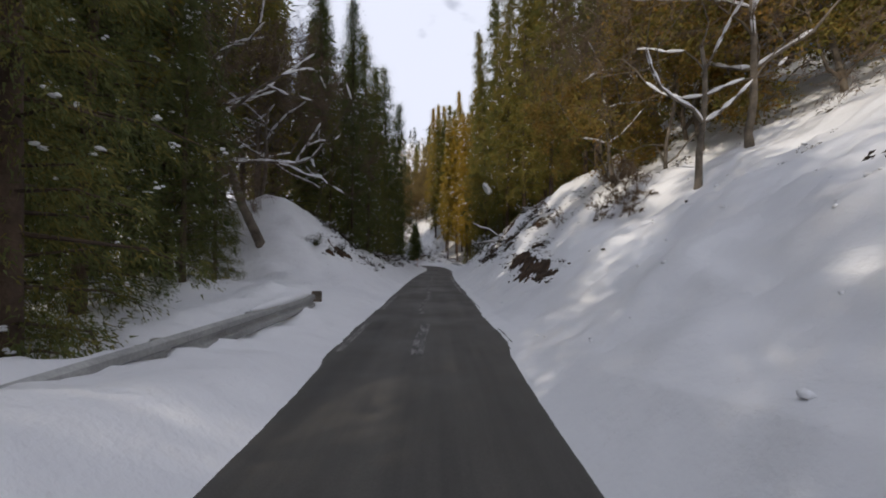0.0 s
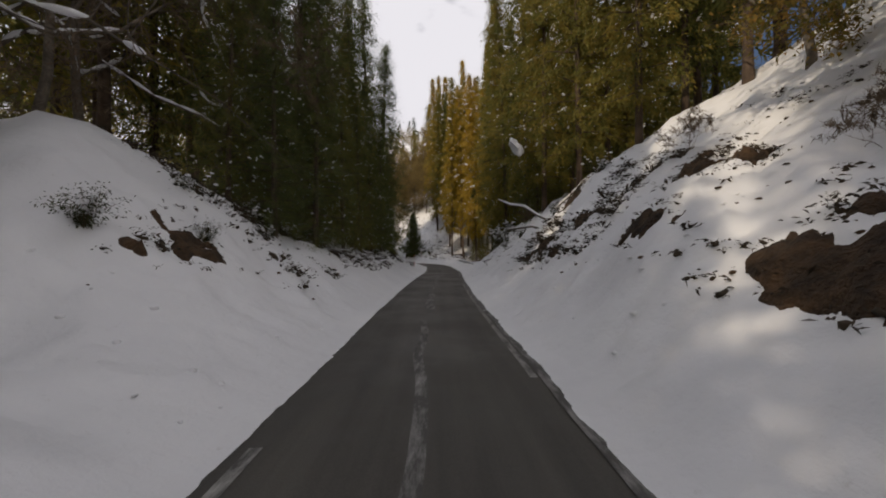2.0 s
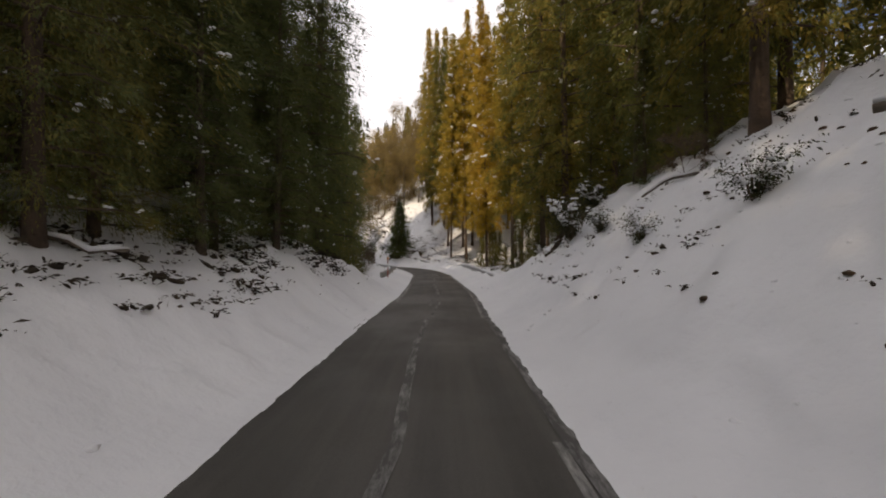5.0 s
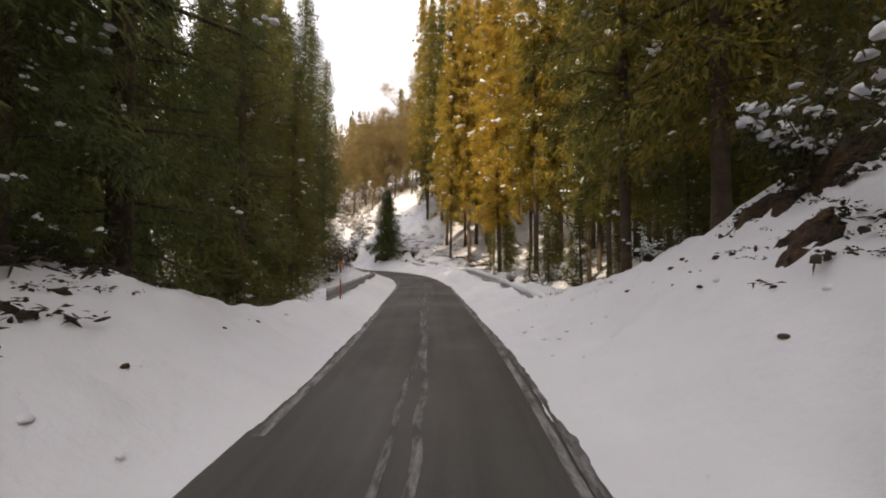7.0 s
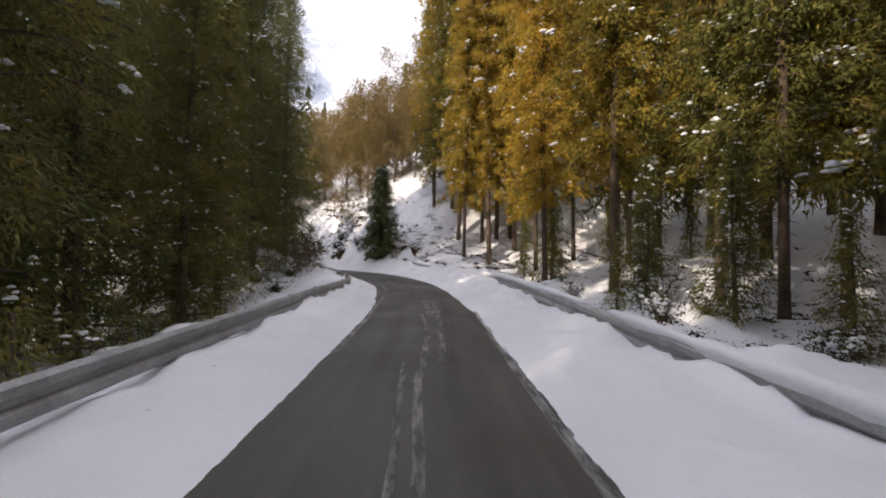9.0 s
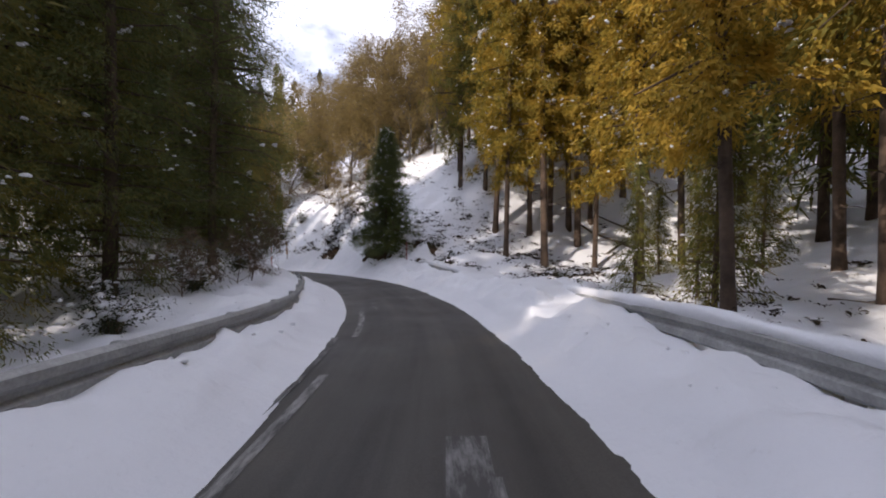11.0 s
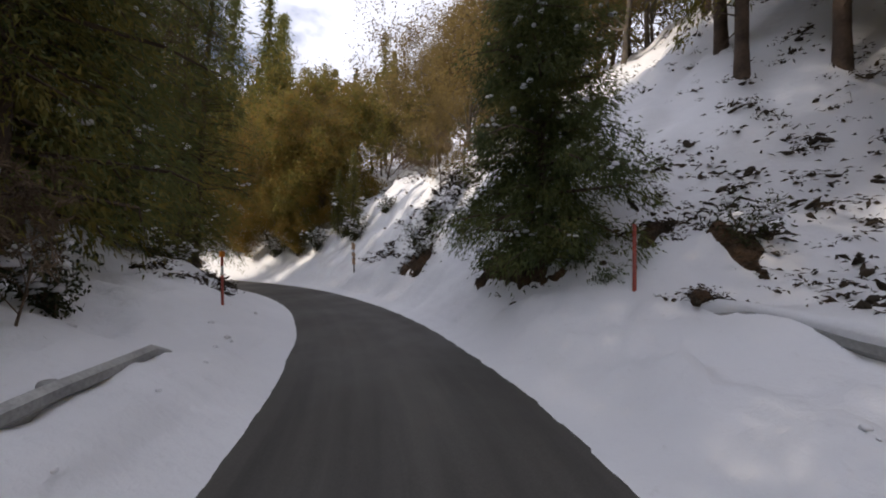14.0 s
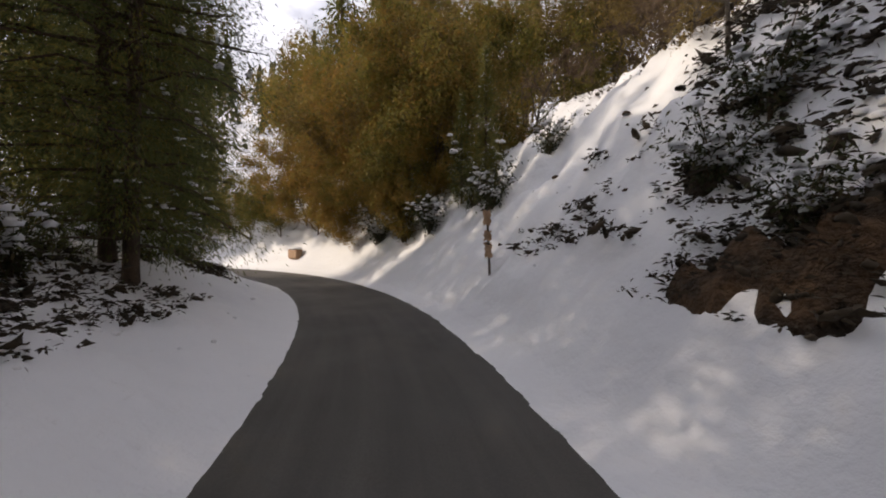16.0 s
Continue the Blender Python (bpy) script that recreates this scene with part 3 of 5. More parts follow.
def conifer(name, tall, bare, reach, boughs, clumps, fill, mat, snow, seed, label, spray=0.36, trunk_r=0.25, droop=0.35, full=0.75, clump=0.24, broad=1.0, inner=0.30):
    """A cedar: tapered trunk, boughs that end in drooping tufts of thin sprays, lumps of snow."""
    rng = np.random.default_rng(seed)
    root = new(name)
    lean = rng.normal(size=2) * 0.010 * tall
    steps = np.concatenate([[0, 0.03], np.linspace(0.125, 1, 8)])
    path = [(lean[0] * u * u + 0.05 * math.sin(5 * u + seed), lean[1] * u * u, tall * u - 0.5 * (u == 0)) for u in steps]
    stem, wood, snow_pile = Pile(), Pile(), Pile()
    stem.add(*tube(path, [trunk_r * (1.35 if u == 0 else 1) * (1 - u) ** 0.8 + 0.015 for u in steps], 12))
    base, way, ln, wd = [], [], [], []
    for i in range(boughs):
        u = (i + rng.uniform(0, 1)) / boughs
        u = bare + (1 - bare) * u ** 0.9
        z = tall * u
        v = (u - bare) / (1 - bare)
        body = (1 - v) ** full * (0.72 + 0.28 * min(1, v * 5))
        r = max(0.2, reach * body * rng.uniform(0.55, 1.15))
        ang = i * 2.399 + rng.normal() * 0.35
        rise = rng.uniform(-0.1, 0.45) * (0.4 + v)
        cx, cy = lean * u * u
        m = max(2, int(round(clumps * (0.45 + body))))
        w = np.linspace(inner, 1.0, m) + rng.normal(size=m) * 0.06
        off = rng.normal(size=m) * 0.16 * r * w
        mid = np.stack([cx + np.cos(ang) * r * w - np.sin(ang) * off, cy + np.sin(ang) * r * w + np.cos(ang) * off, z + r * (rise * w - droop * w * w)], 1)
        n = m * fill
        pick = np.repeat(np.arange(m), fill)
        jit = rng.normal(size=(n, 3)) * (clump * (0.7 + 0.5 * rng.random(n)))[:, None]
        jit[:, 2] = jit[:, 2] * 1.15 - 0.06
        jit *= rng.uniform(0.55, 1.25, m)[pick][:, None]
        base.append(mid[pick] + jit)
        way.append(np.array([math.cos(ang) * 0.7, math.sin(ang) * 0.7, -0.75]) + jit * 2.2 + rng.normal(size=(n, 3)) * 0.35)
        ln.append(spray * rng.uniform(0.55, 1.3, n))
        wd.append(spray * broad * rng.uniform(0.07, 0.14, n))
        tip = mid[-1]
        wood.add(*tube([(cx, cy, z - 0.1), tuple((mid[0] + mid[-1]) / 2 if m < 3 else mid[m // 2]), tuple(tip)], [0.012 + 0.016 * r, 0.008 + 0.008 * r, 0.006], 3))
        if rng.random() < snow:
            for k in range(rng.integers(2, 5)):
                at = mid[rng.integers(0, m)] + rng.normal(size=3) * 0.10 + [0, 0, clump * 0.7]
                load = rng.random() if bare > 0.135 and fill > 20 else 1.0
                big = rng.uniform(0.03, 0.075) if load > 0.10 else rng.uniform(0.08, 0.15)
                big *= min(1.0, clump / 0.18)
                for j in range(5 if load < 0.09 else 2 if fill > 20 else 1):
                    snow_pile.add(*clump_mesh(rng, at + rng.normal(size=3) * [0.16, 0.16, 0.10] * (1 if j else 0) * (big / 0.12), big * rng.uniform(0.7, 1.2)))
    # dead stubs on the bare stem
    for i in range(int(14 * bare * tall / 10)):
        z = tall * bare * rng.uniform(0.25, 1)
        a = rng.uniform(0, 6.28)
        q = rng.uniform(0.3, 1.5)
        wood.add(*tube([(0, 0, z), (math.cos(a) * q * 0.5, math.sin(a) * q * 0.5, z + 0.02), (math.cos(a) * q, math.sin(a) * q, z - 0.16 * q)], [0.022, 0.014, 0.005], 3))
    stem.make("trunk", MAT_BARK, root)
    tagged(wood.make("branchwork", MAT_BARK, root), kind="stuff")
    verts, faces = sprigs(np.concatenate(base), np.concatenate(way), np.concatenate(ln), np.concatenate(wd), rng)
    tagged(mesh_object("crown", verts, faces, mat, root), kind="stuff")
    if snow_pile.v:
        tagged(snow_pile.make("snow_dusting", MAT_CLUMP, root, "small lumps of white snow caught on the boughs"), kind="stuff")
    return tagged(root, label, "tree")


def branch_system(rng, start, way, length, radius, depth, wood, snowy, twigs, leaves, bend=0.25, snow_min=0.03):
    """Limbs that fork; gathers snow caps, twig tips and leaf places."""
    n = 5
    pts, p, d = [Vector(start)], Vector(start), Vector(way).normalized()
    for i in range(n):
        d = (d + Vector(rng.normal(size=3)) * bend * 0.9 + Vector((0, 0, 0.05))).normalized()
        p = p + d * (length / n)
        pts.append(p.copy())
    radii = [radius * (1 - 0.62 * i / n) for i in range(n + 1)]
    wood.add(*tube(pts[::1] if radius > 0.02 else pts[::2] + pts[-1:], radii if radius > 0.02 else radii[::2] + radii[-1:], 7 if radius > 0.05 else 3))
    if snowy is not None and radius > snow_min:
        for a in range(n):
            flat = (pts[a + 1] - pts[a]).normalized()
            if abs(flat.z) < 0.72 and rng.random() < 0.85:
                q0, q1 = pts[a], pts[a + 1]
                lift = Vector((0, 0, radii[a] * 0.85))
                w = radii[a] * 0.65 + 0.028
                snowy.add(*tube([q0 + lift, q0.lerp(q1, 0.35) + lift * 1.15, q0.lerp(q1, 0.7) + lift * 1.1, q1 + lift], [w * 0.5, w * rng.uniform(0.9, 1.3), w * rng.uniform(0.9, 1.3), w * 0.5], 6))
    if depth == 0:
        for q in pts[1:]:
            twigs.append((q, d))
        return
    kids = rng.integers(3, 5)
    for k in range(kids):
        i = int(rng.integers(2, n + 1)) if k else n
        t = (pts[i] - pts[i - 1]).normalized()
        side = Vector(rng.normal(size=3))
        side = (side - t * side.dot(t)).normalized()
        go = (t * rng.uniform(0.5, 1.0) + side * rng.uniform(0.5, 0.95)).normalized()
        branch_system(rng, pts[i], go, length * rng.uniform(0.5, 0.78), radii[i] * rng.uniform(0.55, 0.8), depth - 1, wood, snowy, twigs, leaves, bend, snow_min)


def bare_tree(name, tall, radius, lean, depth, seed, label, snow=True, low=3, leaf=None, leaf_n=0, leaf_size=0.09, twig_len=0.5, twig_n=3, wood_mat=None):
    """A broadleaf tree in winter: forked limbs, fine twigs, snow along the upper sides; leaves if it has any."""
    rng = np.random.default_rng(seed)
    root = new(name)
    wood, snowy, twigs = Pile(), Pile(), []
    lean = Vector(lean)
    pts = [Vector((0, 0, -0.4))]
    d = (lean + Vector((0, 0, 1))).normalized()
    for i in range(6):
        d = (d + Vector(rng.normal(size=3)) * 0.09).normalized()
        pts.append(pts[-1] + d * tall * 0.6 / 6)
    radii = [radius * 1.3] + [radius * (1 - 0.55 * i / 6) for i in range(1, 7)]
    wood.add(*tube(pts, radii, 9))
    for k in range(7):
        i = low + k % (7 - low)
        t = (pts[i] - pts[i - 1]).normalized()
        a = k * 2.4 + rng.uniform(-0.4, 0.4)
        go = (t * 0.7 + Vector((math.cos(a), math.sin(a), rng.uniform(-0.05, 0.5)))).normalized() if i < 6 else (t + Vector(rng.normal(size=3)) * 0.3).normalized()
        branch_system(rng, pts[i], go, tall * rng.uniform(0.26, 0.4), radii[i] * 0.6, depth, wood, snowy if snow else None, twigs, None)
    wood.make("trunk", wood_mat or MAT_GREYBARK, root)
    if snow and snowy.v:
        tagged(snowy.make("snow_cap", MAT_CLUMP, root, "white snow lying along the limbs"), kind="stuff")
    n = len(twigs)
    if n:
        pos = np.array([tuple(q) for q, _ in twigs]).repeat(twig_n, 0)
        way = np.array([tuple(w) for _, w in twigs]).repeat(twig_n, 0) + rng.normal(size=(n * twig_n, 3)) * 0.7
        m = len(pos)
        verts, faces = sprigs(pos, way, twig_len * rng.uniform(0.4, 1.3, m), np.full(m, 0.009), rng)
        tagged(mesh_object("twig_haze", verts, faces, MAT_TWIG, root), kind="stuff")
        if leaf is not None:
            pos = np.array([tuple(q) for q, _ in twigs]).repeat(leaf_n, 0)
            pos = pos + rng.normal(size=pos.shape) * 0.32
            m = len(pos)
            verts, faces = sprigs(pos, rng.normal(size=(m, 3)) + [0, 0, -0.4], leaf_size * rng.uniform(0.7, 1.8, m), leaf_size * rng.uniform(0.22, 0.42, m), rng)
            tagged(mesh_object("foliage", verts, faces, leaf, root), kind="stuff")
    return tagged(root, label, "tree")


def shrub(name, tall, seed, label, leafy=True):
    rng = np.random.default_rng(seed)
    root = new(name)
    wood, snowy, base, way = Pile(), Pile(), [], []
    for k in range(11):
        a, out = rng.uniform(0, 6.28), rng.uniform(0.3, 1.0)
        p1 = Vector((math.cos(a) * out * 0.3, math.sin(a) * out * 0.3, tall * 0.5)) * rng.uniform(0.7, 1.1)
        p2 = Vector((math.cos(a) * out, math.sin(a) * out, tall * rng.uniform(0.55, 1.0)))
        wood.add(*tube([(0, 0, -0.2), p1, p2], [0.022, 0.014, 0.005], 4))
        for q in np.linspace(0.15, 1, 7):
            p = Vector((0, 0, 0)).lerp(p1, q).lerp(p1.lerp(p2, q), q)
            for j in range(15):
                base.append(np.array(p) + rng.normal(size=3) * (0.10 + 0.05 * q))
                way.append(rng.normal(size=3) + np.array([math.cos(a), math.sin(a), -0.2]))
            if q > 0.4 and rng.random() < 0.6:
                snowy.add(*clump_mesh(rng, (p.x, p.y, p.z + 0.06), rng.uniform(0.05, 0.13)))
    wood.make("stem", MAT_TWIG, root)
    m = len(base)
    if leafy:
        verts, faces = diamonds(np.array(base), np.array(way), rng.uniform(0.06, 0.13, m), rng.uniform(0.012, 0.026, m), rng)
        tagged(mesh_object("foliage", verts, faces, MAT_SHRUB, root), kind="stuff")
    tagged(snowy.make("snow_dusting", MAT_CLUMP, root, "lumps of white snow on the twigs"), kind="stuff")
    return tagged(root, label, "shrub")


rnd = random.Random(7)
CEDAR_LABEL = "tall cedar with golden-green drooping foliage and snow lumps"
FRONT = [conifer("cedar_tree", 27, 0.14 + 0.03 * k, 2.6, 135, 5, 78, MAT_CEDAR, 0.8, 11 + k, CEDAR_LABEL, 0.16, 0.115 + 0.02 * k, 0.45, 0.7, 0.165, 1.9, 0.12) for k in range(3)]
TALL = [conifer("cedar_tree", 27, 0.16 + 0.04 * k, 2.6, 130, 5, 28, MAT_CEDAR, 0.5, 14 + k, CEDAR_LABEL, 0.27, 0.13 + 0.02 * k, 0.45, 0.7, 0.18, 1.5, 0.12) for k in range(3)]
MID = [conifer("green_cedar", 25, 0.07 + 0.03 * k, 2.8, 135, 4, 62, MAT_MIDCEDAR, 0.4, 21 + k, "tall green cedar with foliage hanging low over the bank", 0.19, 0.135, 0.4, 0.7, 0.20, 1.4, 0.2) for k in range(3)]
DARK_LABEL = "dense dark green cedar with foliage down to the snow"
NEAR = [conifer("dark_cedar", 17, 0.03, 2.8, 130, 4, 92, MAT_DARKCEDAR, 0.38, 131 + k, DARK_LABEL, 0.14, 0.17, 0.30, 0.8, 0.22) for k in range(2)]
DARK = [conifer("dark_cedar", 17, 0.03, 2.8, 120, 4, 26, MAT_DARKCEDAR, 0.32, 31 + k, DARK_LABEL, 0.33, 0.17, 0.30, 0.8, 0.28) for k in range(3)]
BOUGH = [conifer("dark_cedar", 18, 0.05, 2.9, 160, 4, 104, MAT_DARKCEDAR, 0.40, 151 + k, "dark green cedar whose boughs overhang the roadside bank", 0.118, 0.13, 0.34, 0.7, 0.27) for k in range(2)]
# stand trees lying in shade, which their greener foliage colour carries
SHADED = [conifer("green_cedar", 26, 0.15 + 0.03 * k, 2.6, 130, 5, 66, MAT_MIDCEDAR, 0.7, 181 + k, "tall cedar in shade-green foliage with a bare brown trunk and snow lumps", 0.165, 0.125 + 0.02 * k, 0.45, 0.7, 0.175, 1.7, 0.12) for k in range(2)]
SAPLING = [conifer("cedar_sapling", 5, 0.05, 1.1, 60, 3, 26, MAT_MIDCEDAR, 0.3, 61 + k, "thin young cedar growing under the stand", 0.15, 0.05, 0.3, 0.8, 0.14) for k in range(2)]
BACK = [conifer("background_cedar", 24, 0.10 + 0.04 * k, 3.0, 88, 3, 12, MAT_MIDCEDAR, 0.2, 25 + k, "tall cedar standing deeper in the wood", 0.72, 0.20, 0.4, 0.7, 0.36) for k in range(3)]
# open crowns for unseen trees that only break up the sunlight
OPEN = [conifer("thin_cedar", 22, 0.25, 2.3, 62, 3, 16, MAT_MIDCEDAR, 0.2, 171 + k, "tall thin open-crowned cedar added out of view to dapple the sun", 0.50, 0.16, 0.4, 0.7, 0.30) for k in range(2)]
USED = {}


def plant(pool, x, y, scale=1.0, turn=None, sink=0.1, stretch=1.0, group="", label=""):
    """Sets one of the pool on the ground; the first of each kind is moved, the others are copies."""
    ob = pool[rnd.randrange(len(pool))]
    turn = rnd.uniform(0, 360) if turn is None else turn
    m = pose(x, y, height(x, y) - sink, rnd.uniform(-1.2, 1.2), rnd.uniform(-1.2, 1.2), turn)
    if ob.name in USED:
        ob.scale = (1, 1, 1)
        ob = copy_thing(ob, m)
    else:
        USED[ob.name] = (m, scale, stretch)
        ob.matrix_basis = m
        PENDING.append((ob, m, scale, stretch))
    ob.scale = (scale, scale, scale * stretch)
    return tagged(ob, label, group=group)


PENDING = []


def stand(pool, spots, group, lo=0.9, hi=1.08, stretch=1.0):
    for x, y in spots:
        plant(pool, x, y, rnd.uniform(lo, hi), stretch=stretch, group=group)


# cedars above the right bank
stand(MID, [(4.9, 41.8), (4.9, 45.2), (5.6, 37.5), (5.8, 33.5), (6.4, 29.5), (7.5, 43), (8.2, 35.5), (8.6, 31), (9.5, 39.5), (7.6, 26), (10.8, 28), (11.2, 34), (9.6, 23), (12, 44), (9.4, 47.4)], "cedars above the right bank", 0.95, 1.1)
stand(MID, [(9.8, 18.8), (12.6, 15.6), (13.5, 19.5)], "cedars above the right bank", 0.6, 0.8)
stand(BACK, [(13.5, 31), (14.5, 38), (12.5, 25), (16, 47), (15.5, 22), (17, 30), (18, 36), (20, 42), (19, 25), (22, 32), (18, 12), (17, 18), (20.5, 21), (16.5, 6), (21, 14), (14.5, 18.5), (22, 8)], "cedars above the right bank")
# the stand behind the right rail
stand(SHADED, [(8.5, 54.2), (10.4, 52.1), (8.3, 56.1), (11.5, 51.4), (7.2, 47.6)], "green cedars of the stand behind the rail", 0.9, 1.05)
stand(FRONT, [(5.8, 58), (3.9, 60.6), (4.9, 66.4), (7.2, 61), (5.1, 71.6), (2.8, 71.6), (1.0, 72.0), (0.6, 74.9), (2.6, 75.0), (5.0, 75.7)], "cedars of the stand behind the rail", 0.9, 1.06)
stand(TALL, [(11, 55), (9.5, 57.7), (9.4, 64.4), (3.8, 75.4), (5.1, 74.3), (6.3, 75.9), (9.0, 77.9), (11.1, 79.3), (8.6, 70.5), (6.4, 79), (0.5, 80), (4.5, 82.5), (-1.6, 78.8), (-1, 83.2), (8.5, 83)], "cedars of the stand behind the rail", 0.9, 1.06)
stand(BACK, [(12.5, 51), (13, 60), (12, 72.5), (16, 56), (15, 66), (15, 76), (2.8, 79.5), (18, 82), (10, 86), (2, 86), (6, 88), (17, 71), (19, 61), (14, 84), (21, 52), (22, 66), (20, 76), (24, 58), (25, 71), (23, 84), (13, 90), (19, 91), (26, 45), (14, 47), (17, 52), (18.5, 56.5), (14.5, 70.5), (18, 66), (21, 71.5), (13, 80), (17, 78), (21, 87), (25, 64), (27, 53), (27, 78), (16, 62.5), (22, 79), (29, 60), (29, 70), (28, 86), (9, 92), (-4, 98), (3, 96)], "cedars deep in the right wood", 0.9, 1.06)
stand(MID, [(-1.5, 77.5), (0.1, 77.1)], "cedars of the stand behind the rail", 0.95, 1.0)
stand(SAPLING, [(6.9, 53.8), (7.6, 59.6), (5.2, 63.6), (9.2, 61.6), (11.2, 58.6), (3.8, 64.2), (6.2, 67.8), (8.0, 52.0), (10.2, 68.0), (12.5, 64), (4.7, 55.4), (13.5, 55), (6.0, 56.2), (4.6, 62.0)], "cedar saplings under the stand", 0.5, 1.1)
# dark cedars left of the road
stand(NEAR, [(-5.4, 41.2), (-5.8, 38.3), (-6.3, 35.3), (-6.4, 32), (-7.2, 29), (-8.4, 26.3)], "dark cedars on the left bank", 0.95, 1.15)
stand(DARK, [(-7.8, 40), (-8.6, 33.5), (-9.3, 37), (-9.8, 29.5), (-11.5, 33), (-11, 41), (-12, 26), (-9.5, 44)], "dark cedars on the left bank", 0.95, 1.15)
stand(NEAR, [(-7.6, 49.2), (-9.2, 53)], "dark cedars below the rail", 0.95, 1.12)
stand(NEAR, [(-9.3, 61.4), (-8.9, 58.0), (-8.2, 55.2)], "dark cedars below the rail", 0.72, 0.9)
stand(BOUGH, [(-9.4, 65.0)], "dark cedars inside the bend", 0.85, 0.95)
stand(BOUGH, [(-11.4, 68.6)], "dark cedars inside the bend", 1.18, 1.2)
stand(BOUGH, [(-16.7, 74.1), (-19.8, 75.4), (-14.4, 71.4), (-23.2, 76.0)], "dark cedars inside the bend", 0.62, 0.72)
stand(DARK, [(-9.6, 57), (-11.3, 60.5), (-12.8, 64.5), (-12.5, 55.5), (-12, 50), (-15, 60), (-16, 65), (-14, 46), (-17, 55)], "dark cedars below the rail", 0.98, 1.12)
# mostly hidden trees, added and sized to shade the slope across the bend
stand(DARK, [(-13.6, 68.2)], "dark cedars inside the bend", 1.22, 1.25)
stand(DARK, [(-14.8, 67.0), (-12.7, 69.2)], "dark cedars inside the bend", 0.75, 0.85)
stand(BOUGH, [(-12.3, 67.4)], "dark cedars inside the bend", 1.28, 1.3)
stand(BACK, [(-14.2, 65.6), (-16.4, 67.6)], "tall cedars deep in the left wood", 0.95, 1.0)
stand(DARK, [(-18.6, 66.3), (-20.5, 63.6), (-17.2, 63.0)], "dark cedars inside the bend", 0.95, 1.1)
stand(DARK, [(-10.6, 51.4), (-11.6, 53.6)], "dark cedars below the rail", 0.75, 0.85)
stand(NEAR, [(-7.2, 36.8)], "dark cedars on the left bank", 0.85, 1.0)
stand(DARK, [(-9.6, 41.8), (-10.8, 44.6)], "dark cedars on the left bank", 0.85, 0.95)
stand(DARK, [(-13.2, 69.8), (-15.4, 69.4), (-17.6, 71.2), (-21.0, 72.6), (-24.5, 73.4), (-19.5, 69), (-23, 69.5), (-16.2, 67.2)], "dark cedars inside the bend", 0.62, 0.75)
stand(NEAR, [(-5.2, 1.5), (-5.6, 4.8), (-8.0, 8.2), (-7.5, 1), (-8.0, 6), (-6.5, -3.5)], "dark cedars beside the rail", 0.75, 1.0)
stand(NEAR, [(-5.6, 26.6), (-5.5, 29.2), (-5.2, 31.6), (-5.0, 34.0), (-4.9, 36.6), (-4.9, 39.2), (-6.3, 24.6)], "small dark cedars on the left bank", 0.36, 0.5)
stand(NEAR, [(-5.5, 22.4), (-5.0, 24.6), (-4.9, 27.9), (-4.7, 30.4), (-4.6, 33.0), (-6.8, 22.2), (-4.6, 36.0)], "small dark cedars on the left bank", 0.45, 0.6)
stand(NEAR, [(-7.3, 10.4), (-7.7, 12.6)], "small dark cedars beside the rail", 0.38, 0.5)
stand(DARK, [(-10, 9.5), (-10, 3.5)], "dark cedars beside the rail", 0.75, 0.9)
# both rows stand out of view, added to dapple sun on the right bank
stand(TALL, [(-5.2, -9.6), (-8.8, -8.8)], "tall cedars behind the rail", 0.6, 0.75)
stand(OPEN, [(-6.2, -3.2), (-9.2, -2.4), (-11, -8.5), (-13, -3.5), (-9, -12), (-14, -12), (-17, -8), (-19, -3), (-13, 3.5), (-16, -16), (-11.5, -0.5)], "thin cedars behind the rail", 0.85, 1.05)
# many added to keep the right bank in shade; several stand out of view
stand(DARK, [(-8.9, 12.0)], "dark cedars beside the rail", 0.95, 1.0)
stand(BACK, [(-9.8, 10.6), (-12, 12.5), (-12.8, 18.5), (-10.8, 1.0), (-13.5, 16), (-10.4, 8.6), (-12.2, 14.5), (-17, 8), (-12, 8), (-13, 20), (-15, 12), (-16, 26), (-14, 31), (-18, 18), (-17, 36), (-21, 28), (-16, 41), (-22, 44), (-13, 45.5), (-15, 49.5), (-17, 46), (-19, 13), (-20, 22), (-24, 15), (-11.5, 5.5), (-24, 34), (-11.8, 23.5), (-13.8, 25.5)], "tall cedars deep in the left wood", 0.9, 1.05)
# beyond the bend
stand(BACK, [(-32, 87), (-29, 88), (-41, 79), (-35, 94), (-27, 102), (-30, 108), (-18, 110), (-46, 76), (-40, 100), (-8, 108), (-48, 69), (-52, 84)], "tall cedars beyond the bend", 0.6, 0.8)

stand(DARK, [(-17.3, 82.3), (-15.9, 81.7), (-19.4, 82.6), (-21.5, 83.0)], "small dark cedars along the bend", 0.2, 0.3)

stand(BOUGH, [(-27.0, 75.6), (-29.5, 74.6), (-21.6, 74.6), (-25.2, 74.9)], "dark cedars inside the bend", 0.5, 0.6)
plant(BOUGH, -16.3, 74.3, 0.68, group="dark cedars inside the bend")

stand(DARK, [(15, 9), (16, 13.5), (17, 16.5), (18.5, 20), (13.8, 21.5), (19, 10)], "small dark cedars on the ridge", 0.4, 0.6)
stand(NEAR, [(5.3, 40.4), (5.5, 37.0), (5.7, 34.8), (5.2, 43.2)], "small dark cedars on the right bank", 0.2, 0.3)

young = conifer("young_cedar", 7.0, 0.03, 2.1, 150, 6, 125, MAT_DARKCEDAR, 0.6, 41, "young dark cedar with drooping snow-dusted boughs by the bend", 0.095, 0.09, 0.34, 0.68, 0.14, 1.2, 0.15)
plant([young], -5.5, 73.7)

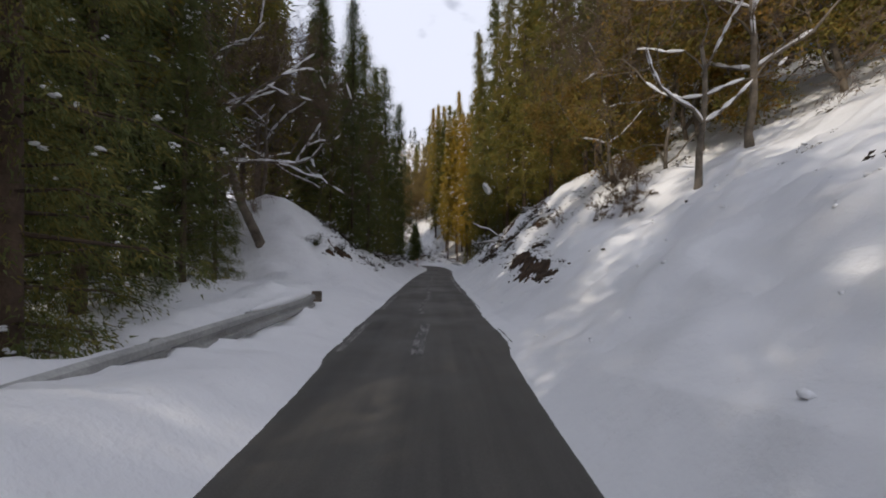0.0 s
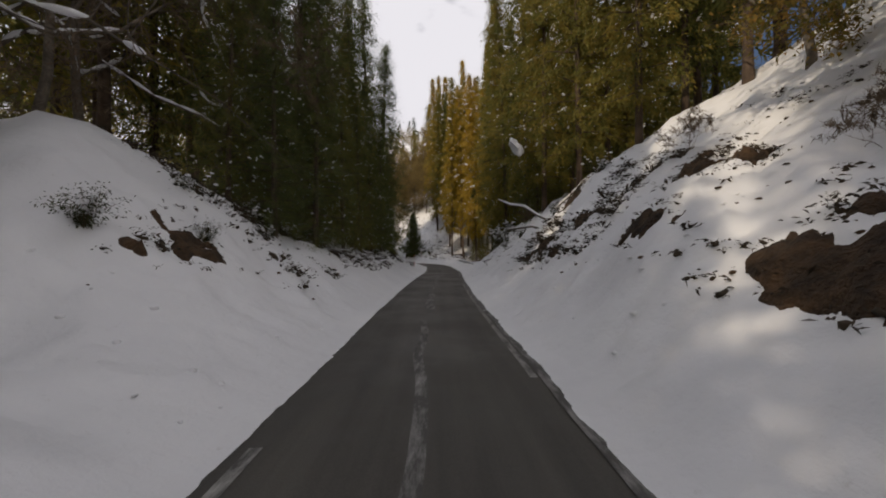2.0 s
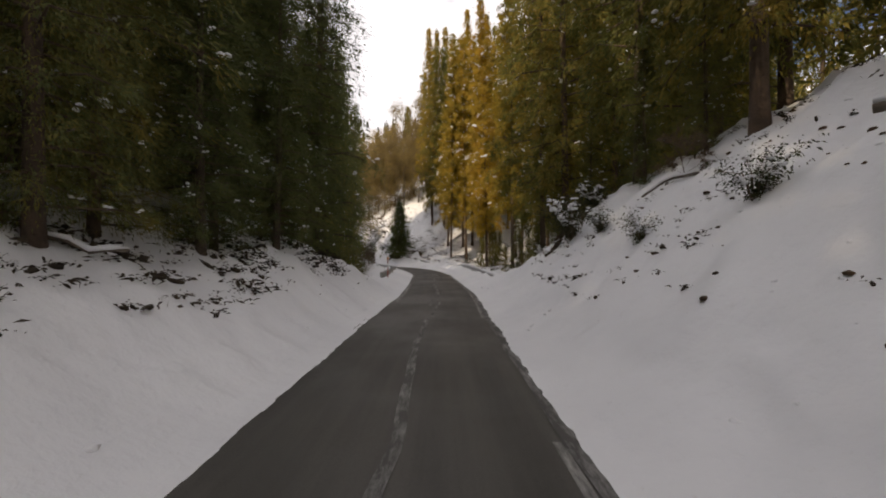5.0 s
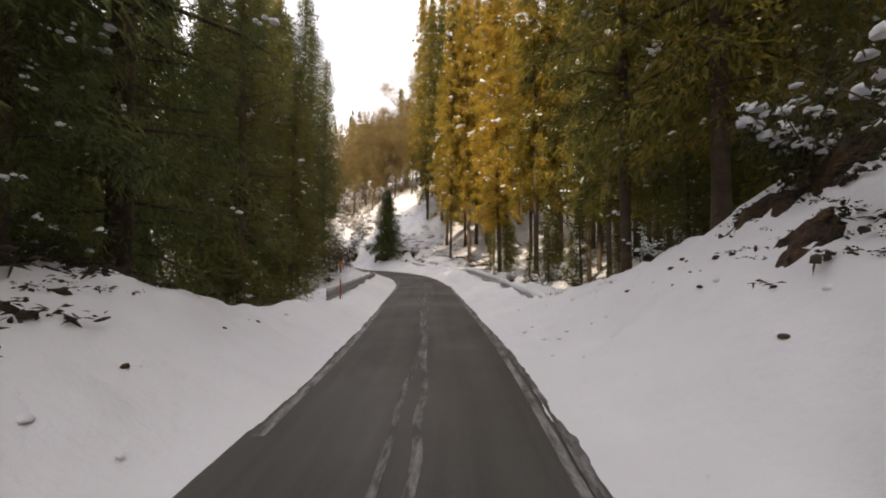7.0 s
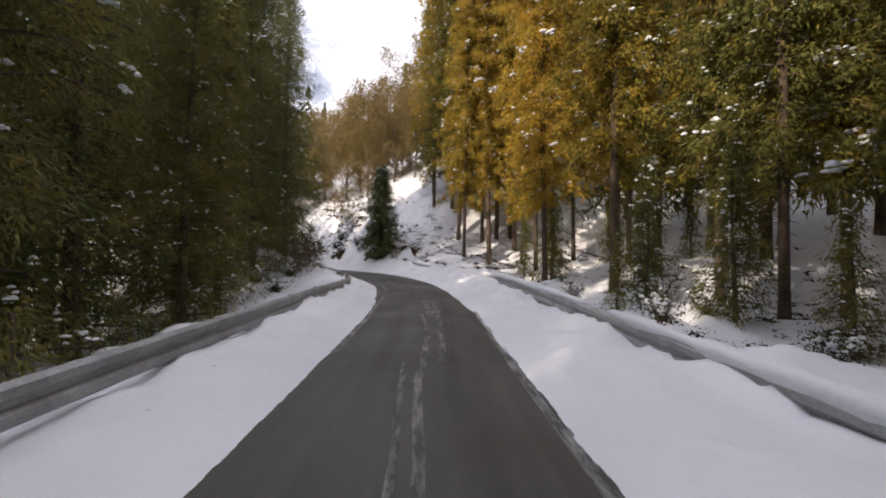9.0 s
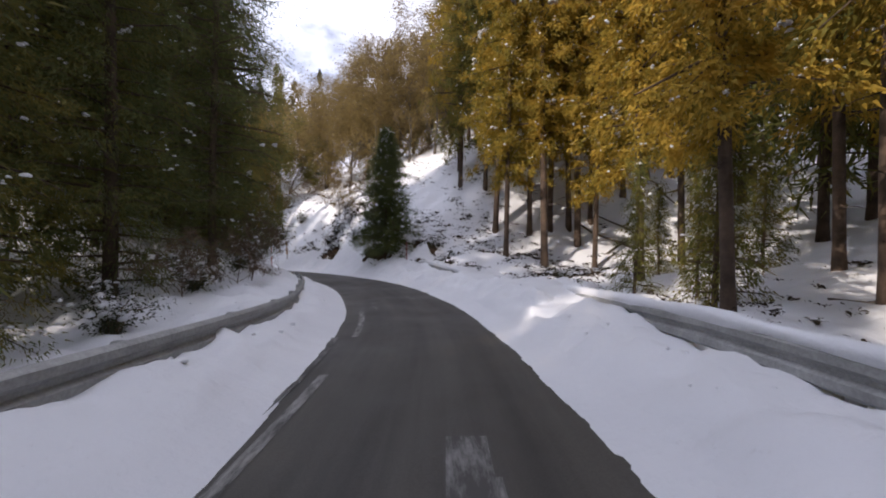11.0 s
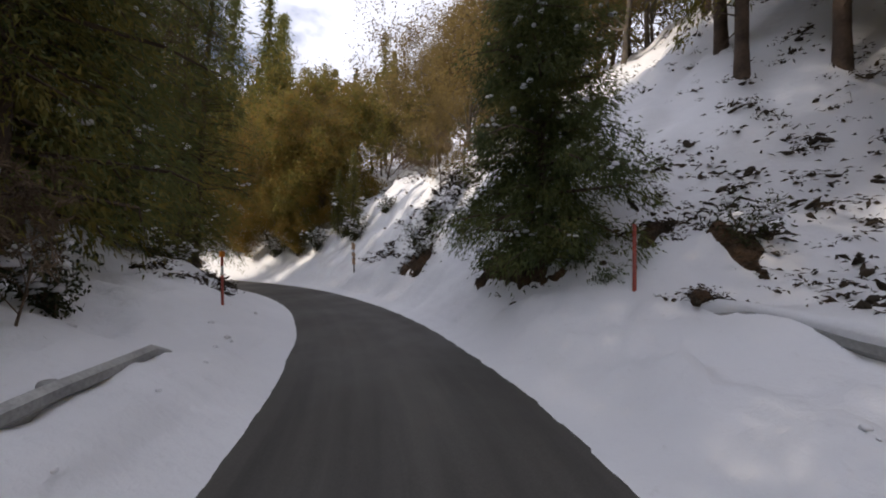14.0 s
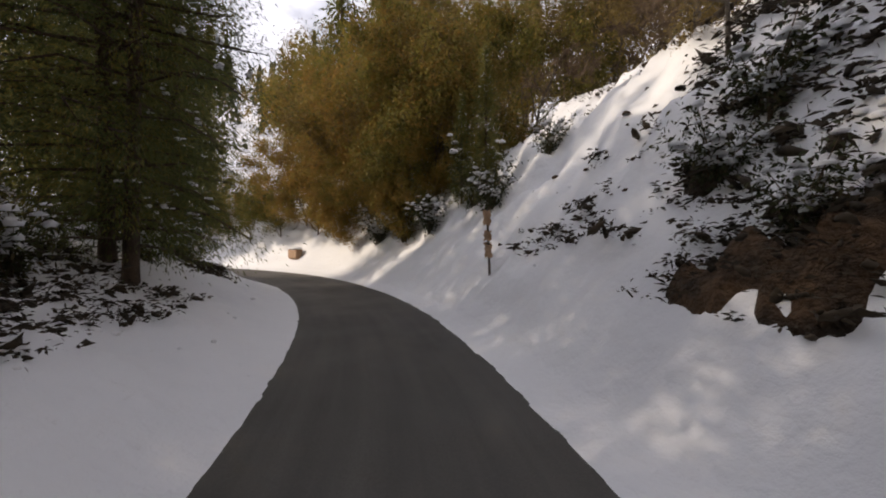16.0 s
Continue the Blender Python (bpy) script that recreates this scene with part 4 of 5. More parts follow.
BARE = [bare_tree("bare_tree", 9, 0.12, (0.1, 0.05, 0), 3, 71 + k, "bare grey-brown broadleaf tree dusted with snow", twig_n=3) for k in range(3)]
for x, y, sc in [(5.9, 8.6, 0.75), (8.0, 9.6, 0.9), (11.2, 13.2, 1.0), (6.8, 14.8, 0.8), (9.2, 16.5, 1.1), (12.5, 10, 1.0), (8.6, 20, 0.9), (15, 13, 1.5), (15.5, 16, 1.3), (11.5, 19.5, 1.1), (8.9, 12.6, 0.8)]:
    plant(BARE, x, y, sc, group="bare trees on the right bank")
# the first two are unseen, added to dapple sunlight across the road
for x, y, sc in [(-5.0, -3.0, 1.3), (-6.6, -5.8, 1.5), (-10.8, 15.2, 1.1), (-12.6, 17.6, 1.3), (-9.6, 12.0, 0.9), (-13.5, 12.5, 1.4), (-12.0, 20.5, 1.2), (-9.5, 19.5, 1.0), (-8.0, 23.2, 1.0), (-11, 17, 1.2), (-11, 22, 1.2), (-10.5, 13.5, 1.0), (-12.4, 64, 0.8), (-7.7, 64.4, 0.22), (-8.6, 66.2, 0.2), (-15.0, 70.2, 0.8)]:
    plant(BARE, x, y, sc, group="bare trees on the left side")


def snow_laden_tree():
    """The leaning tree whose long limbs carry thick snow."""
    rng = np.random.default_rng(94)
    root = new("leaning_tree")
    wood, snowy, twigs = Pile(), Pile(), []
    trunk = [Vector(p) for p in ((0.25, 0, -0.4), (0, 0, 0.2), (-0.7, -0.2, 1.8), (-1.3, -0.3, 3.6), (-1.7, -0.3, 5.6), (-2.1, -0.2, 8.0), (-2.6, 0, 11))]
    stem = Pile()
    stem.add(*tube(trunk, [0.26, 0.21, 0.18, 0.16, 0.14, 0.10, 0.05], 10))
    stem.make("trunk", MAT_GREYBARK, root)
    for i, way, length, radius in [(3, (1.0, 0.1, 0.18), 4.6, 0.085), (4, (1.0, -0.35, 0.22), 4.0, 0.08), (4, (-0.8, -0.2, 0.35), 3.2, 0.07), (5, (0.5, 0.3, 0.8), 3.4, 0.07),
                                   (3, (-0.9, -0.4, 0.1), 2.6, 0.06), (5, (-0.7, 0.2, 0.7), 3.0, 0.06), (5, (0.9, -0.2, 0.45), 3.2, 0.06), (2, (-0.6, 0.5, 0.5), 2.2, 0.05), (6, (0.1, 0.0, 1.0), 2.6, 0.05)]:
        branch_system(rng, trunk[i], way, length, radius, 2, wood, snowy, twigs, None, 0.30, 0.018)
    tagged(wood.make("limbwork", MAT_GREYBARK, root), kind="stuff")
    tagged(snowy.make("snow_cap", MAT_CLUMP, root, "thick white snow lying along the limbs"), kind="stuff")
    pos = np.array([tuple(q) for q, _ in twigs]).repeat(3, 0)
    way = np.array([tuple(w) for _, w in twigs]).repeat(3, 0) + rng.normal(size=(len(pos), 3)) * 0.7
    verts, faces = sprigs(pos, way, 0.4 * rng.uniform(0.4, 1.3, len(pos)), np.full(len(pos), 0.006), rng)
    tagged(mesh_object("twig_haze", verts, faces, MAT_TWIG, root), kind="stuff")
    return tagged(root, "leaning bare tree with thick snow along its limbs", "tree")


plant([snow_laden_tree()], -7.9, 16.0, 1.0, 0)

GOLD = [bare_tree("golden_tree", 9, 0.10, (0.05, 0.05, 0), 3, 101 + k, "broadleaf tree with olive-gold leaves on the slope", leaf=MAT_OLIVE, leaf_n=13, leaf_size=0.145, snow=False, low=1, twig_n=2) for k in range(2)]
RUSSET = [bare_tree("russet_tree", 9, 0.11, (0.05, 0.0, 0), 3, 111 + k, "russet-brown broadleaf tree in bud on the hillside", leaf=MAT_RUSSET, leaf_n=10, leaf_size=0.10, snow=False, low=2, twig_n=2) for k in range(2)]
for s, e, sc in [(90.5, 3.8, 0.75), (89.5, 1.9, 0.6), (92, 4.5, 0.85), (93, 2.0, 0.65), (96, 4, 0.9), (98, 2.0, 0.55), (100, 5, 0.6), (89.8, 3.2, 0.7), (91.6, 2.8, 0.65), (88.4, 1.5, 0.3), (90.5, 1.5, 0.42), (92, 1.4, 0.4), (94.5, 1.4, 0.45), (96.5, 1.5, 0.5), (99.5, 1.3, 0.4), (102, 1.2, 0.4), (104.5, 1.4, 0.45), (107, 1.6, 0.5), (93, 8.5, 0.9), (96, 8, 1.0), (100, 9, 1.0), (104, 7, 1.0), (98, 13, 1.1), (89.8, 8.5, 0.75), (106, 12, 1.1)]:
    plant(GOLD, *at_station(s, HALF + e), sc, group="golden trees along the bend")
for s, e, sc in [(82, 11, 0.7), (85, 9, 0.75), (79, 13, 0.75), (83, 15, 0.8), (88, 11, 0.8), (92, 12, 0.9), (77, 16, 0.8), (86, 17, 0.9), (94, 15, 0.9), (81, 19, 0.9), (91, 20, 1.0), (75, 21, 0.9)]:
    plant(RUSSET, *at_station(s, HALF + e), sc, group="russet trees above the bend")
plant(RUSSET, -10.5, 80.2, 0.36, group="russet trees above the bend")
for x, y, sc in [(7.6, 12.6, 0.7), (9.4, 14.2, 0.85), (7.4, 16.4, 0.6), (11.2, 10.2, 0.9), (10.2, 12.2, 0.8)]:
    plant(GOLD, x, y, sc, group="golden trees on the right bank")
for s, e, sc in [(89.8, 2.8, 0.6), (91.5, 3.2, 0.8), (95, 2.6, 0.75)]:
    plant(RUSSET, *at_station(s, HALF + e), sc, group="russet trees above the bend")

for x, y, sc in [(-11, 90, 1.3), (-8, 88.5, 1.2), (-5, 90, 1.3), (-2.6, 87, 1.2), (-7, 94, 1.5), (-12.5, 95, 1.4), (-3, 93, 1.4), (-16, 92, 1.1), (-19, 96, 1.2), (-6.2, 85.5, 1.2), (-9.5, 86.8, 1.2), (-3.8, 83.6, 1.1), (-12.4, 88.5, 1.2)]:
    plant(RUSSET, x, y, sc, group="russet trees above the bend")

SHRUB = [shrub("snowy_shrub", 1.2, 121 + k, "dark leafy shrub weighed down with snow on the bank") for k in range(3)]
for x, y, sc in [(-9.72, 77.05, 0.55), (-10.3, 77.9, 0.6), (-9.95, 78.2, 0.8), (-8.1, 76.5, 0.8), (-15.2, 81.0, 1.0), (-16.5, 81.9, 1.1), (-18.3, 81.9, 1.0), (-6.9, 75.9, 0.5),
                 (-2.8, 72.8, 0.6), (-14.2, 81.9, 0.9), (-20, 82.3, 1.1), (-22, 82.6, 1.1), (-17.2, 82.8, 1.2)]:
    plant(SHRUB, x, y, sc, group="snowy shrubs on the bend's bank")
for x, y, sc in [(-8.4, 64.8, 0.9), (-9.2, 67.0, 1.0), (-8.0, 62.4, 0.8), (-10.2, 68.8, 0.8), (-7.4, 59.6, 0.8), (-13.6, 71.6, 0.6), (-15.4, 73.3, 0.7), (-17.5, 74.6, 0.7), (-19.5, 75.5, 0.8), (-22, 76.2, 0.8), (-16.4, 72.2, 0.8), (-14.8, 71.8, 0.7), (-25, 76.6, 0.9),
                 (-6.3, 26.5, 0.6), (-5.8, 28.6, 0.5), (-6.6, 31.0, 0.6), (-5.2, 33.5, 0.4), (-5.5, 36.3, 0.5), (-7.0, 23.4, 0.7), (-5.6, 21.3, 0.5), (-8.8, 60.8, 0.6), (-5.7, 16.6, 0.5), (-5.0, 18.3, 0.4), (-6.1, 19.6, 0.5), (-4.9, 20.6, 0.35)]:
    plant(SHRUB, x, y, sc, group="snowy shrubs on the left bank")
for x, y, sc in [(3.7, 37.8, 1.1), (4.3, 39.7, 1.0), (3.9, 36.2, 0.6), (4.6, 38.3, 0.8), (5.6, 43.5, 0.9), (4.0, 42.6, 0.6), (4.6, 27.3, 0.6), (5.4, 24.6, 0.6), (5.8, 49, 0.6), (4.7, 53, 0.8), (6.9, 54.7, 0.8), (4.1, 57.5, 0.6), (2.6, 67.5, 0.5), (6.6, 51.2, 0.7), (3.9, 31.4, 0.6), (3.4, 33.3, 0.5)]:
    plant(SHRUB, x, y, sc, group="snowy shrubs on the right bank")

TWIGGY = [bare_tree("twig_bush", 2.2, 0.02, (0.1, 0, 0), 2, 141 + k, "leafless brown twig bush poking out of the snow", snow=False, twig_len=0.35, twig_n=3, wood_mat=MAT_TWIG) for k in range(2)]
for x, y, sc in [(5.0, 10.2, 0.6), (5.4, 10.9, 0.7), (4.7, 11.2, 0.5), (6.2, 12.5, 0.7), (4.6, 15.2, 0.5), (5.0, 19, 0.5), (-8.9, 80.2, 0.5), (-7.6, 79, 0.6), (-12.0, 82, 0.7), (-10.4, 83, 0.8), (-6.5, 81, 0.8), (-9.2, 82.4, 0.7), (-8.0, 84.5, 1.1), (-12.5, 85, 1.1), (-15, 84.6, 1.0), (4.9, 34.3, 0.6), (-5.9, 29.9, 0.5), (-7.5, 63.4, 0.9), (-8.5, 66.0, 1.0), (-7.2, 61.0, 0.8), (-9.4, 68.2, 0.8)]:
    plant(TWIGGY, x, y, sc, group="twig bushes on the banks")

# set the first of every kind at its own place and size
for ob, m, scale, stretch in PENDING:
    ob.matrix_basis = m
    ob.scale = (scale, scale, scale * stretch)


def far_woods(name, mat, count, seed, cone, label):
    """Trees past counting on the hills all round."""
    rng = np.random.default_rng(seed)
    base, way, ln, wd = [], [], [], []
    made = 0
    while made < count:
        x, y = rng.uniform(-230, 170), rng.uniform(-60, 330)
        if (-55 < x < 27 and -25 < y < 104) or (y < 60 and -26 < x < 26):
            continue
        if math.hypot(x + 10, y - 60) > 120 and rng.random() < 0.45:
            continue
        z0, tall = height(x, y), rng.uniform(8, 18) if cone else rng.uniform(7, 12)
        n = 120 if cone else 170
        a = rng.uniform(0, 6.28, n)
        if cone:
            u = rng.uniform(0.05, 1, n)
            r = (1 - u) ** 0.75 * tall * rng.uniform(0.16, 0.24) * rng.uniform(0.3, 1.15, n)
            base.append(np.stack([x + r * np.cos(a), y + r * np.sin(a), z0 + tall * u - r * 0.4], 1))
            way.append(np.stack([np.cos(a), np.sin(a), np.full(n, -0.9)], 1) + rng.normal(size=(n, 3)) * 0.4)
            ln.append(rng.uniform(0.7, 1.8, n))
            wd.append(rng.uniform(0.20, 0.5, n))
        else:
            p = rng.normal(size=(n, 3))
            p = p / np.linalg.norm(p, axis=1)[:, None] * rng.uniform(0.35, 1.0, n)[:, None] ** 0.5
            base.append(np.array([x, y, z0 + tall * 0.58]) + p * np.array([tall * 0.34, tall * 0.34, tall * 0.46]))
            way.append(p + rng.normal(size=(n, 3)) * 0.5 + [0, 0, 0.4])
            ln.append(rng.uniform(0.6, 1.6, n))
            wd.append(rng.uniform(0.07, 0.22, n))
        made += 1
    verts, faces = sprigs(np.concatenate(base), np.concatenate(way), np.concatenate(ln), np.concatenate(wd), rng)
    tagged(mesh_object(name, verts, faces, mat), label, "forest", kind="stuff")


far_woods("far_conifer_wood", MAT_FAR, 520, 5, True, "distant snow-dusted conifer woods on the hills")
far_woods("far_broadleaf_wood", MAT_RUSSET, 420, 6, False, "distant russet broadleaf woods on the hills")


# ---------------------------------------------------------------- litter, logs and lumps on the snow
CHUNK = bmesh.new()
bmesh.ops.create_icosphere(CHUNK, subdivisions=1, radius=1)
CHUNK_V = np.array([tuple(p.co) for p in CHUNK.verts])
CHUNK_F = np.array([[p.index for p in q.verts] for q in CHUNK.faces])
CHUNK.free()


def litter(name, count, where, label, seed, size=(0.07, 0.24), gap=0.0):
    """Dark angular chunks of bark, fern and soil that poke out of the snow in drifts, with leaves between them."""
    rng = np.random.default_rng(seed)
    base, way, ln, wd, lumps = [], [], [], [], []
    for _ in range(count):
        s, d = where(rng)
        x, y = at_station(s, d)
        q = 0.6 * fractal(np.array([x * 0.33]), np.array([y * 0.33]), 85, 2)[0] + fractal(np.array([x * 0.9]), np.array([y * 0.9]), 81, 3)[0]
        if q < rng.uniform(-0.06, 0.12) - gap:
            continue
        z = height(x, y)
        big = rng.uniform(*size) * rng.uniform(0.6, 1.25)
        a = rng.uniform(0, 6.28)
        c, q = math.cos(a), math.sin(a)
        for k in range(int(rng.integers(1, 4))):
            r = big * rng.uniform(0.12, 0.34)
            p = CHUNK_V * (1 + rng.normal(size=(len(CHUNK_V), 1)) * 0.28) * np.array([r * rng.uniform(0.8, 1.5), r * rng.uniform(0.45, 0.95), r * rng.uniform(0.4, 0.8)])
            p = np.stack([p[:, 0] * c - p[:, 1] * q, p[:, 0] * q + p[:, 1] * c, p[:, 2] + 0.5 * p[:, 0] * rng.normal()], 1)
            lumps.append(p + np.array([x, y, z]) + rng.normal(size=3) * np.array([big * 0.6, big * 0.6, r * 0.12]) * (1 if k else 0))
        n = 15
        base.append(np.array([x, y, z + 0.03]) + rng.normal(size=(n, 3)) * np.array([big * 0.6, big * 0.6, big * 0.12]))
        way.append(rng.normal(size=(n, 3)) * [1, 1, 0.35] + [c, q, 0.1])
        ln.append(big * rng.uniform(0.25, 0.7, n))
        wd.append(big * rng.uniform(0.04, 0.11, n))
    verts, faces = diamonds(np.concatenate(base), np.concatenate(way), np.concatenate(ln), np.concatenate(wd), rng)
    rocks = np.concatenate([CHUNK_F + len(verts) + len(CHUNK_V) * k for k in range(len(lumps))])
    tagged(mesh_object(name, np.concatenate([verts] + lumps), np.concatenate([faces, rocks]), MAT_LITTER), label, "litter", kind="stuff")


litter("forest_litter", 2300, lambda r: (r.uniform(45, 74), HALF + 2.0 + 12 * r.random() ** 1.3), "dark dead leaves and bark scattered over forest snow", 1, (0.09, 0.30))
litter("forest_litter", 420, lambda r: (r.uniform(65, 74), HALF + r.uniform(2.4, 8)), "dark dead leaves and bark scattered over forest snow", 2, (0.12, 0.36), 0.08)
litter("bank_litter", 2268, lambda r: (r.uniform(20, 43), -HALF - 1.1 - 5.0 * r.random() ** 0.8), "dark brush and dead leaves on the snowy bank", 3, (0.09, 0.30))
litter("bank_litter", 4200, lambda r: (r.uniform(77, 98), -HALF - 1.1 - 5 * r.random() ** 1.1), "dark fern and dead leaves poking through snow", 4, (0.08, 0.24))
litter("slope_litter", 315, lambda r: (r.uniform(-2, 43), HALF + 1.2 + 9 * r.random()), "scattered twigs and dead leaves on the snowy slope", 5, (0.06, 0.21))
litter("slope_litter", 504, lambda r: (r.uniform(18, 41), HALF + 1.2 + 5 * r.random()), "scattered twigs and dead leaves on the snowy slope", 6, (0.06, 0.19))
litter("slope_litter", 1638, lambda r: (r.uniform(74, 93), HALF + 3.6 + 7 * r.random()), "dead brush and fern on the steep snowy slope", 7, (0.06, 0.21))


litter("slope_litter", 819, lambda r: (r.uniform(76.5, 85), HALF + 1.4 + 5 * r.random()), "dead brush and fern on the steep snowy slope", 8, (0.07, 0.24))
litter("slope_litter", 800, lambda r: (r.uniform(78.4, 83.0), HALF + 0.5 + 3.2 * r.random()), "dead brush and fern on the steep snowy slope", 10, (0.10, 0.31), 0.15)
litter("bank_litter", 1100, lambda r: (r.uniform(20.5, 41), -HALF - 1.25 - 2.8 * r.random()), "dark brush and dead leaves on the snowy bank", 14, (0.08, 0.24), 0.16)
litter("slope_litter", 850, lambda r: (r.uniform(20, 28), HALF + 1.6 + 3.5 * r.random()), "scattered twigs and dead leaves on the snowy slope", 9, (0.09, 0.27))


def fringe(r):
    """A place on or round one of the bare patches."""
    k = int(r.integers(0, len(BARE_EARTH)))
    return EARTH_S[k] + r.normal() * BARE_EARTH[k][2] * 0.55, EARTH_D[k] + r.normal() * BARE_EARTH[k][3] * 0.7 + 0.12 * np.sign(EARTH_D[k])


litter("bank_brush", 945, fringe, "matted roots and dead grass round bare earth", 12, (0.05, 0.20), 1.0)


def clods(name, count, where, label, seed, size, mat=MAT_CLUMP, kind="snow"):
    """Lumps that rolled down the bank."""
    rng = np.random.default_rng(seed)
    pile = Pile()
    for _ in range(count):
        s, d = where(rng)
        x, y = at_station(s, d)
        if fractal(np.array([x * 0.5]), np.array([y * 0.5]), 83, 3)[0] < rng.uniform(-0.2, 0.2):
            continue
        r = rng.uniform(*size)
        pile.add(*clump_mesh(rng, (x, y, height(x, y) - r * 0.15), r))
    tagged(pile.make(name, mat), label, kind, kind="stuff")


clods("snow_clods", 900, lambda r: (r.uniform(0, 44), HALF + 0.2 + 6 * r.random()), "rolled lumps of snow scattered on the bank", 31, (0.015, 0.055))
clods("snow_clods", 600, lambda r: (r.uniform(12, 44), -HALF - 0.2 - 5 * r.random()), "rolled lumps of snow scattered on the bank", 32, (0.015, 0.055))
clods("snow_clods", 500, lambda r: (r.uniform(44, 92), HALF + 0.15 + 4.5 * r.random() ** 1.5), "rolled lumps of snow along the berm", 33, (0.012, 0.035))
clods("snow_clods", 500, lambda r: (r.uniform(46, 92), -HALF - 0.45 - 3.5 * r.random()), "rolled lumps of snow along the verge", 34, (0.015, 0.055))

clods("earth_clods", 420, lambda r: (r.uniform(8, 42), HALF + 1.3 + 4 * r.random()), "brown stones and earth clods on the snowy bank", 35, (0.015, 0.06), MAT_EARTH, "stones")
clods("earth_clods", 160, lambda r: (r.uniform(16, 42), -HALF - 0.8 - 4 * r.random()), "brown stones and earth clods on the snowy bank", 36, (0.015, 0.055), MAT_EARTH, "stones")
clods("earth_clods", 160, lambda r: (r.uniform(73, 84), HALF + 0.9 + 4 * r.random()), "brown stones and earth clods on the snowy bank", 37, (0.02, 0.08), MAT_EARTH, "stones")


clods("snow_clods", 120, lambda r: (r.uniform(79.2, 80.9) - 1.2, HALF + 1.1 + 0.9 * r.random()), "small lumps of snow lying on bare earth", 39, (0.02, 0.06))


def log(points, radius, label, snow=True):
    """A fallen branch, with snow on its upper side."""
    root = new("fallen_branch")
    v, f = tube(points, [radius * (1 - 0.5 * i / (len(points) - 1)) for i in range(len(points))], 8)
    mesh_object("wood", v, f, MAT_GREYBARK, root, smooth=True)
    if snow:
        lift = Vector((0, 0, radius * 0.75))
        v, f = tube([Vector(p) + lift for p in points], [radius * 0.4] + [radius * rnd.uniform(0.75, 1.1) for _ in points[1:-1]] + [radius * 0.3], 8)
        mesh_object("snow_cap", v, f, MAT_CLUMP, root, "white snow along the branch", smooth=True)
    return tagged(root, label, "branch")


def ground_log(x, y, angle, length, radius, label, snow=False, lift=0.0):
    pts = []
    for u in np.linspace(0, 1, 6):
        px, py = x + math.cos(angle) * length * u, y + math.sin(angle) * length * u
        pts.append((px, py, height(px, py) + radius * 0.5 + lift * u))
    return log(pts, radius, label, snow)


h = height(4.3, 28.2)
log([(4.6, 28.0, h - 0.1), (4.1, 28.4, h + 0.25), (3.55, 28.8, h + 0.72), (3.0, 29.5, h + 0.9), (2.5, 30.1, h + 1.25)], 0.06, "snow-covered fallen branch jutting from the bank")
h = height(3.9, 27.8)
log([(4.2, 27.6, h - 0.1), (3.7, 28.0, h + 0.1), (3.2, 28.5, h + 0.05), (2.7, 29.0, h)], 0.07, "snow-covered fallen branch jutting from the bank")
for x, y, a, l, r in [(8.5, 72, 2.2, 5.0, 0.10), (10, 74, 2.5, 4.0, 0.08), (6.0, 72.8, 0.6, 3.0, 0.07), (11, 69, 2.0, 4.5, 0.09), (7, 52, 0.3, 3.0, 0.07), (8.5, 50, 2.8, 2.5, 0.06), (6, 55.5, 0.9, 2.4, 0.05), (12, 76, 1.9, 4, 0.08), (9.5, 60.5, 2.7, 3, 0.06)]:
    ground_log(x, y, a, l, r, "dark fallen branch lying on the forest snow")
for x, y, a, l, r in [(-5.5, 27.4, -0.5, 1.2, 0.05), (-4.9, 30.5, 0.4, 0.9, 0.04), (5.2, 24.9, 2.3, 1.5, 0.04), (4.6, 33.5, 2.0, 1.2, 0.04), (-7.2, 33, 1.2, 1.6, 0.05)]:
    ground_log(x, y, a, l, r, "small fallen branch on the snowy bank", True, 0.25)

# a great lump of snow caught in the cedars
bm = bmesh.new()
bmesh.ops.create_icosphere(bm, subdivisions=4, radius=0.30)
for vert in bm.verts:
    p = vert.co.copy()
    p = p * (1 + 0.75 * noise.fractal(p * 2.6, 1.0, 2.0, 4))
    vert.co = Vector((3.75 + p.x - 0.5 * p.z, 31.75 + p.y, 7.45 + p.z * 1.55))
heap = bpy.data.meshes.new("snow_heap")
bm.to_mesh(heap)
bm.free()
heap.materials.append(MAT_CLUMP)
heap.shade_smooth()
tagged(new("snow_heap", heap), "great lump of white snow caught on a cedar", "snow")


